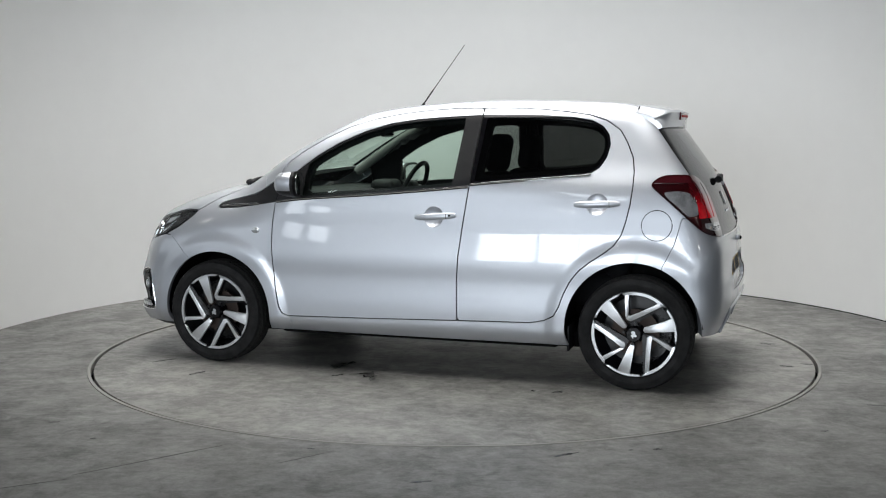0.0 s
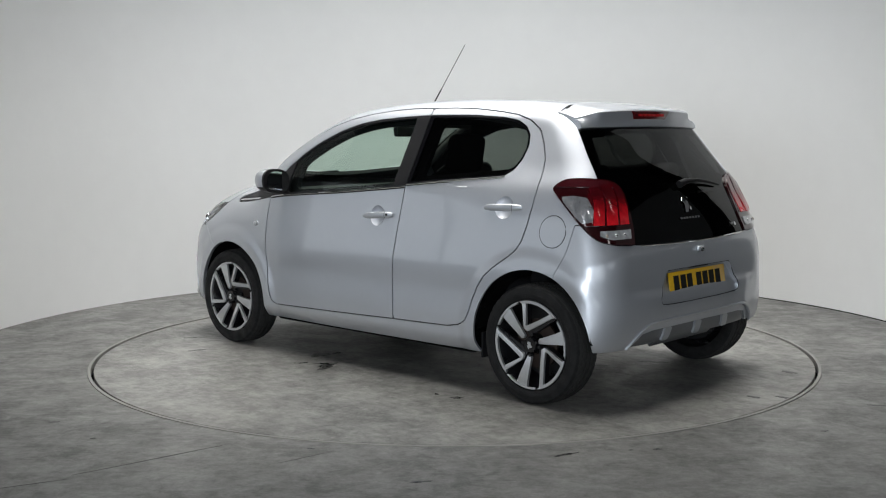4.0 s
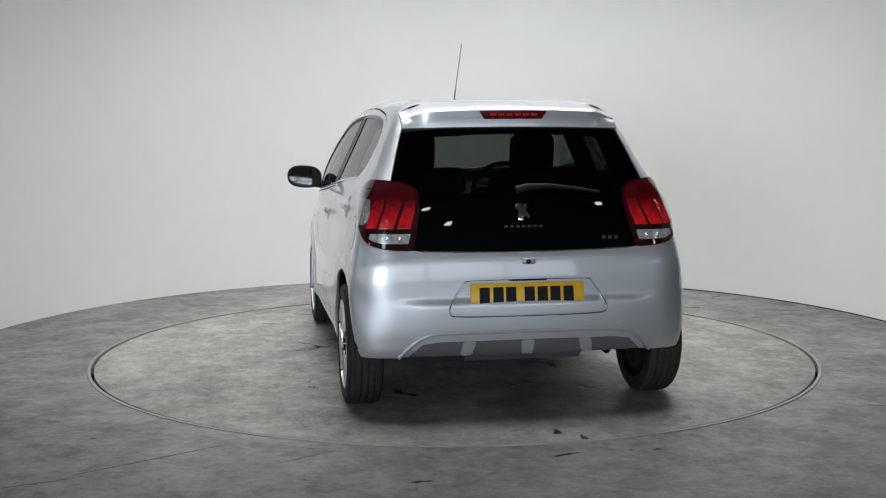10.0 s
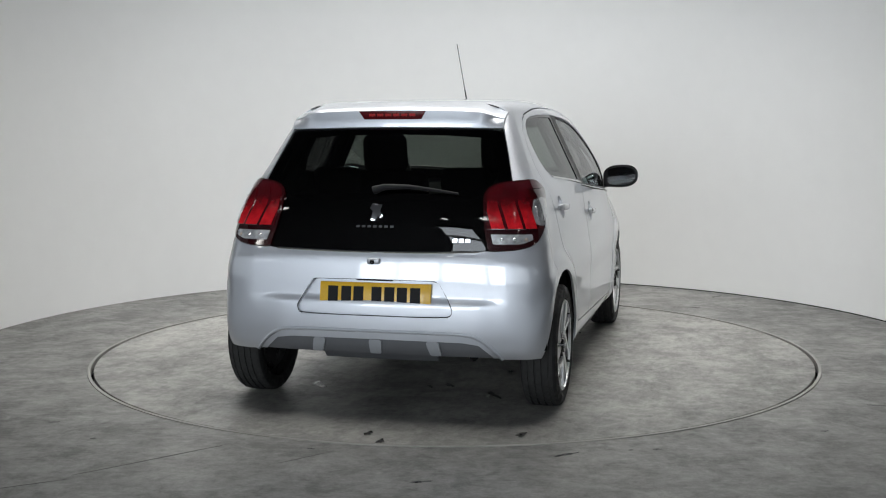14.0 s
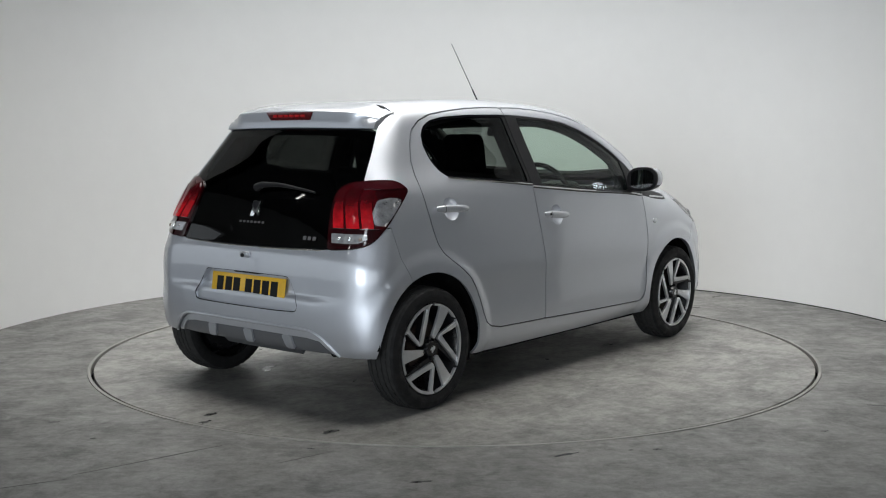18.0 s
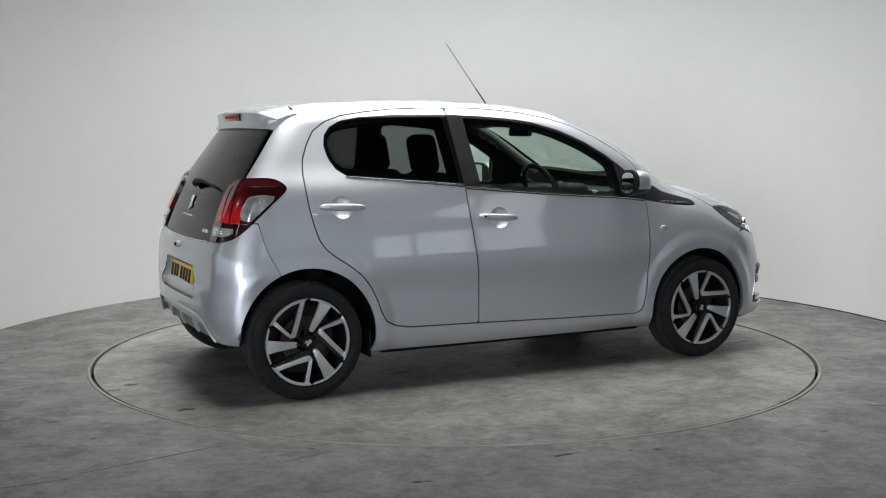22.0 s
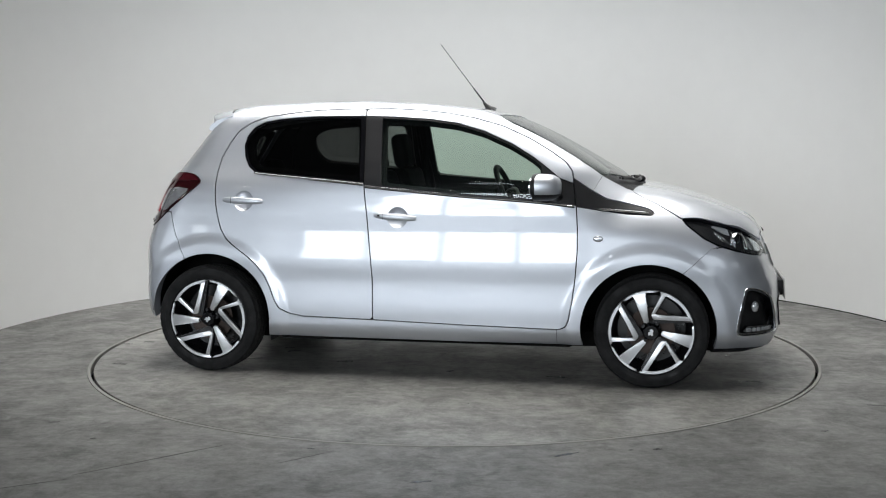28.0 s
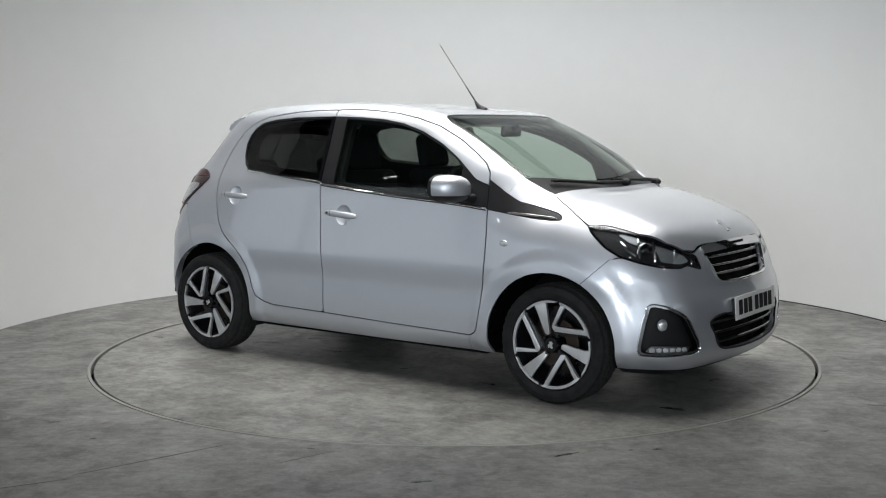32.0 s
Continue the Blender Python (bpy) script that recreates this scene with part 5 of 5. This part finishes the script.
MIRROR_Y, MIRROR_Z = .868, 1.006
for sg in (1, -1):
    def shell_of(stations, lo, hi):
        """Cap of the mirror: rounded outlines that shrink towards the front, cut between two heights."""
        bm = bmesh.new()
        rings = []
        for x, k, dy in stations:
            rings.append([bm.verts.new((x - .10 * (u + dy) * step(.70, .63, x) * 1.8, sg * (MIRROR_Y + u + dy), MIRROR_Z + v + .05 * u)) for u, v in rounded(.106 * k, .068 * k ** .9)])
        for a, b in zip(rings, rings[1:]):
            for i in range(len(a)):
                bm.faces.new((a[i], a[(i + 1) % len(a)], b[(i + 1) % len(a)], b[i]))
        bm.faces.new(rings[0]), bm.faces.new(rings[-1])
        for co, no in (((0, 0, lo), (0, 0, -1)), ((0, 0, hi), (0, 0, 1))):
            bmesh.ops.bisect_plane(bm, geom=bm.verts[:] + bm.edges[:] + bm.faces[:], plane_co=co, plane_no=no, clear_outer=True)
        bmesh.ops.recalc_face_normals(bm, faces=bm.faces)
        return bm

    cap = [(.622, .985, 0), (.638, 1.0, 0), (.658, .985, -.001), (.680, .93, -.003), (.700, .82, -.006), (.716, .64, -.010), (.725, .42, -.013), (.728, .18, -.014)]
    mirror = part("door_mirror", shell_of(cap, .975, 1.2), PAINT, car, "silver door mirror with black base", 40)
    part("mirror_base", shell_of([(x, k * .985, dy) for x, k, dy in cap], .5, .977), BLACK, mirror, "black mirror base", 40)
    bm = bmesh.new()
    tube(bm, [(.70, sg * .725, .952), (.685, sg * .77, .956), (.67, sg * .82, .962)], [.040, .030, .026], 12, .8)
    part("mirror_arm", bm, BLACK, mirror, "black mirror arm")
    bm = bmesh.new()
    prism(bm, rounded(.107, .069), lambda u, v, w: (.606 - .18 * u + w, sg * (MIRROR_Y + u), MIRROR_Z + v + .05 * u), .018, .005)
    part("mirror_bezel", bm, BLACK, mirror, "black mirror bezel", 40)
    bm = bmesh.new()
    prism(bm, rounded(.092, .055), lambda u, v, w: (.6005 - (.25 if sg < 0 else .30) * u + w, sg * (MIRROR_Y + u), MIRROR_Z + v + .05 * u), .003, .0)
    part("mirror_glass", bm, MIRROR, mirror, "mirror glass")

# aerial, wipers, badges
bm = bmesh.new()
tube(bm, [(.262, 0, 1.392), (.23, 0, 1.412), (.212, 0, 1.432), (.20, 0, 1.448)], [.026, .018, .010, .006], 12)
aerial = part("aerial", bm, BLACK, car, "black roof aerial, leaning back")
bm = bmesh.new()
d = Vector((-.046, 0, 1.776)) - Vector((.22, 0, 1.425))
a0 = Vector((.22, 0, 1.425))
tube(bm, [tuple(a0 + d * k) for k in (0.02, .28, .30, 1.0)], [.0042, .0040, .0022, .0018], 8)
part("aerial_mast", bm, BLACK, aerial)


def on_skin(x, y, off=.0):
    q = cast(np.array([(x, y, .55)]), np.array([(0., 0., 1.)]), 1.2)[0]
    n = skin_normal(q[None])[0]
    return tuple(q + n * off)


for pivot, tip, mid in (((1.085, .12), (1.005, -.50), (1.072, -.2)), ((1.068, .52), (1.050, .02), (1.072, .28))):
    pts = [on_skin(*p, .012) for p in spline([pivot, mid, tip], 8)]
    bm = bmesh.new()
    tube(bm, pts, [.010] * 8 + [.007] * (len(pts) - 8), 8)
    wiper = part("wiper", bm, BLACK, car, "black windscreen wiper")
    bm = bmesh.new()
    pts = [on_skin(p[0] + .0 - .012, p[1], .006) for p in spline([(mid[0] + .01, mid[1] + .10), mid, tip], 8)]
    tube(bm, pts, .005, 6)
    part("wiper_blade", bm, BLACK, wiper)
    bm = bmesh.new()
    bmesh.ops.create_uvsphere(bm, u_segments=16, v_segments=10, radius=1, matrix=Matrix.Translation(on_skin(*pivot, .008)) @ Matrix.Diagonal((.03, .022, .020, 1)))
    part("wiper_pivot", bm, BLACK, wiper)


def on_tail(y, z, off=0.0):
    q = cast(np.array([(-.9, y, z)]), np.array([(-1., 0., 0.)]), 1.2)[0]
    return tuple(q + skin_normal(q[None])[0] * off)


bm = bmesh.new()
tube(bm, [on_tail(.03, 1.012, .014), on_tail(-.02, 1.022, .026), on_tail(-.13, 1.024, .026), on_tail(-.25, 1.014, .018), on_tail(-.36, 1.0, .012)], [.020, .015, .010, .007, .005], 10)
rw = part("rear_wiper", bm, TRIM, hatch, "black rear wiper")


def badge(pts, fn, mat, parent, name, label, depth=.004, bevel=.001):
    bm = bmesh.new()
    prism(bm, pts, fn, depth, bevel)
    return part(name, bm, mat, parent, label)


EMBLEM = [(-.024, -.036), (.0, -.036), (.008, -.016), (.030, -.030), (.034, -.018), (.016, .004), (.026, .034), (-.022, .036), (-.034, .016), (-.016, .006)]
rear_fn = lambda cy, cz: (lambda u, v, w: (on_tail(cy - u, cz + v)[0] - w, cy - u, cz + v))
badge(EMBLEM, rear_fn(.010, .922), CHROME, hatch, "emblem", "chrome emblem shape")
for k in range(7):
    y = .090 - k * .0265
    badge([(-.0085, -.005), (.0085, -.005), (.0085, .005), (-.0085, .005)], rear_fn(y, .859), CHROME, hatch, "badge_bar", "small chrome bar", .003, 0)
for k in range(3):
    badge([(-.010, -.008), (.010, -.008), (.010, .008), (-.010, .008)], rear_fn(-.362 - k * .029, .803), CHROME, hatch, "badge_bar", "small chrome bar", .003, 0)
hood_fn = lambda u, v, w: (1.683 - v * .85, -u * -1, on_skin(1.683 - v * .85, u)[2] + w)
badge([(u, v) for u, v in EMBLEM], hood_fn, CHROME, bonnet, "emblem", "chrome emblem shape")
for k in range(7):
    y = -.075 + k * .025
    x = float(cast(np.array([(1.05, y, .740)]), np.array([(1., 0., 0.)]), 1.2)[0][0])
    bm = bmesh.new()
    block(bm, (x + .004, y - .008, .732), (x + .0075, y + .008, .748))
    part("badge_bar", bm, BLACK_GLOSS, front_bumper)

# cabin
def shaped(a, b, bevel, m, fn=None, seg=4):
    bm = bmesh.new()
    block(bm, a, b, bevel, seg, m)
    return bm


for sg in (1, -1):
    y = .335 * sg
    seat = part("front_seat", shaped((-.28, y - .24, .36), (.25, y + .24, .53), .06, None), FABRIC, car, "dark fabric front seat")
    part("backrest", shaped((-.055, -.235, 0), (.055, .235, .60), .05, pose(-.20, y, .48, 0, -13, 0)), FABRIC, seat)
    part("headrest", shaped((-.045, -.125, 0), (.045, .125, .21), .042, pose(-.335, y, 1.06, 0, -10, 0)), FABRIC, seat)
bench = part("rear_bench", shaped((-1.05, -.60, .38), (-.62, .60, .56), .06, None), FABRIC, car, "dark fabric rear bench")
part("backrest", shaped((-.06, -.58, 0), (.06, .58, .50), .05, pose(-1.02, 0, .50, 0, -16, 0)), FABRIC, bench)
for y in (-.32, .32):
    part("headrest", shaped((-.04, -.12, 0), (.04, .12, .13), .038, pose(-1.16, y, .985, 0, -14, 0)), FABRIC, bench)
part("parcel_shelf", shaped((-1.46, -.52, .90), (-1.17, .52, .925), .01, None), TRIM, car, "dark parcel shelf")
bm = bmesh.new()
prism(bm, [(.50, .62), (.50, .78), (.56, .90), (.64, .935), (.80, .945), (.98, .945), (1.0, .62)], lambda u, v, w: (u, -.66 + w, v), 1.32, .02)
dash = part("dashboard", bm, TRIM, car, "dark moulded dashboard")
bm = bmesh.new()
block(bm, (.475, -.14, .62), (.54, .14, .90), .03, 3)
part("centre_console", bm, GREY_TRIM, dash, "grey centre console")
bm = bmesh.new()
block(bm, (.50, -.43, .90), (.66, -.24, .985), .04, 4)
part("instrument_pod", bm, TRIM, dash)
bm = bmesh.new()
ring = []
for k in range(33):
    a = 2 * math.pi * k / 32
    ring.append(Vector((.40, -.335, .925)) + Euler((0, radians(-24), 0)).to_matrix() @ Vector((0, .178 * math.cos(a), .178 * math.sin(a))))
tube(bm, [tuple(p) for p in ring], .015, 10)
steering = part("steering_wheel", bm, BLACK, car, "black steering wheel")
bm = bmesh.new()
block(bm, (-.03, -.07, -.055), (.03, .07, .055), .022, 3, pose(.425, -.335, .925, 0, -24, 0))
block(bm, (-.008, -.17, -.018), (.012, .17, .022), .006, 2, pose(.415, -.335, .925, 0, -24, 0))
tube(bm, [(.43, -.335, .92), (.60, -.335, .85)], .035, 10)
part("steering_boss", bm, BLACK, steering)
bm = bmesh.new()
block(bm, (-.018, -.105, -.032), (.012, .105, .032), .014, 3, pose(.445, 0, 1.283, 0, 8, 6))
inner_mirror = part("interior_mirror", bm, BLACK, car, "black interior mirror")
bm = bmesh.new()
block(bm, (-.0195, -.097, -.026), (-.0175, .097, .026), .0, 1, pose(.445, 0, 1.283, 0, 8, 6))
part("mirror_glass", bm, MIRROR, inner_mirror)
bm = bmesh.new()
tube(bm, [(.445, 0, 1.29), (.49, 0, 1.315)], .012, 8)
part("mirror_stalk", bm, BLACK, inner_mirror)

# ---- stains and scuffs ----
for x, y, w, h, turn, sd in ((.448, .612, .075, .042, 1.2, 1), (.194, .818, .095, .034, 1.9, 2), (.36, .86, .028, .014, 1.0, 3), (.27, .80, .030, .013, .4, 4), (-.836, .879, .030, .016, 1.1, 5),
                             (-.715, .892, .014, .008, 1.2, 6), (1.101, 1.037, .045, .014, 1.3, 7), (1.458, .807, .05, .012, 1.0, 8), (-1.887, -.10, .030, .016, .2, 9), (-1.99, -.187, .028, .014, .3, 10),
                             (-1.755, -.737, .035, .020, .2, 11), (-.914, -.209, .035, .016, .8, 12), (-1.07, -.474, .055, .016, .6, 13), (-.967, -.123, .022, .009, .5, 14), (-1.08, .42, .05, .02, .4, 15),
                             (-1.03, .47, .04, .02, .1, 16), (.68, -.64, .045, .020, .1, 17), (1.668, -.578, .045, .022, 0, 18), (-.53, -.45, .05, .016, .2, 19), (.10, -.60, .02, .01, .6, 20),
                             (1.58, .115, .03, .015, 1.2, 21)):
    blob(x, y, w, h, turn, sd, OIL, "oil_stain")
for x, y, w, h, turn, sd in ((-1.085, .498, .05, .010, .9, 31), (.295, -1.30, .02, .005, .4, 33), (-1.10, -.45, .03, .010, .3, 35)):
    blob(x, y, w, h, turn, sd, CHALK, "scuff_mark")


def floor_mark(name, x, y, w, h, turn, sd, mat, label):
    ob = blob(x, y, w, h, turn, sd, mat, name)
    ob.parent = None
    tagged(ob, label, "stain", "marks on the floor", "stuff")


for x0, y0, x1, y1, h in ((-1.439, -2.44, -.935, -2.023, .0022), (-1.90, -2.72, -1.456, -2.495, .0018), (-.689, -2.292, -.506, -2.139, .0016)):
    floor_mark("floor_scratch", (x0 + x1) / 2, (y0 + y1) / 2, math.hypot(x1 - x0, y1 - y0) / 2.2, h, math.atan2(y1 - y0, x1 - x0), int(abs(x0) * 100), SCRATCH, "long thin scratch in the concrete floor")
for i, (x, y, w, h, turn) in enumerate(((-.582, -1.995 - .09, .012, .007, .1), (.824, -1.928 - .17, .016, .006, .2), (.715, -1.988 - .12, .009, .005, 0), (-.121, -2.519, .035, .010, .3),
                                        (.444, -2.174, .05, .010, .6), (-1.784, -1.657, .02, .008, .2), (-1.52, -1.926, .008, .012, 0), (2.001, -1.38, .05, .010, -.2), (1.591, -1.825, .02, .006, .3),
                                        (-1.90, 2.30, .05, .012, -.6), (2.05, 2.1, .06, .014, .7), (1.75, 1.55, .05, .01, .4))):
    floor_mark("floor_stain", x, y, w, h, turn, 60 + i, OIL, "small dark stain on the concrete floor")


# ---- what moves ----
def motions():
    walk(turntable, [(t, pose(0, 0, 0, 0, 0, a)) for t, a in TURN])
    rows = []
    for t, a in TURN:
        c, s = math.cos(radians(a)), math.sin(radians(a))
        rows.append((t, pose(c * CAR_X - s * CAR_Y, s * CAR_X + c * CAR_Y, 0, 0, 0, a)))
    walk(car, rows)


motions()
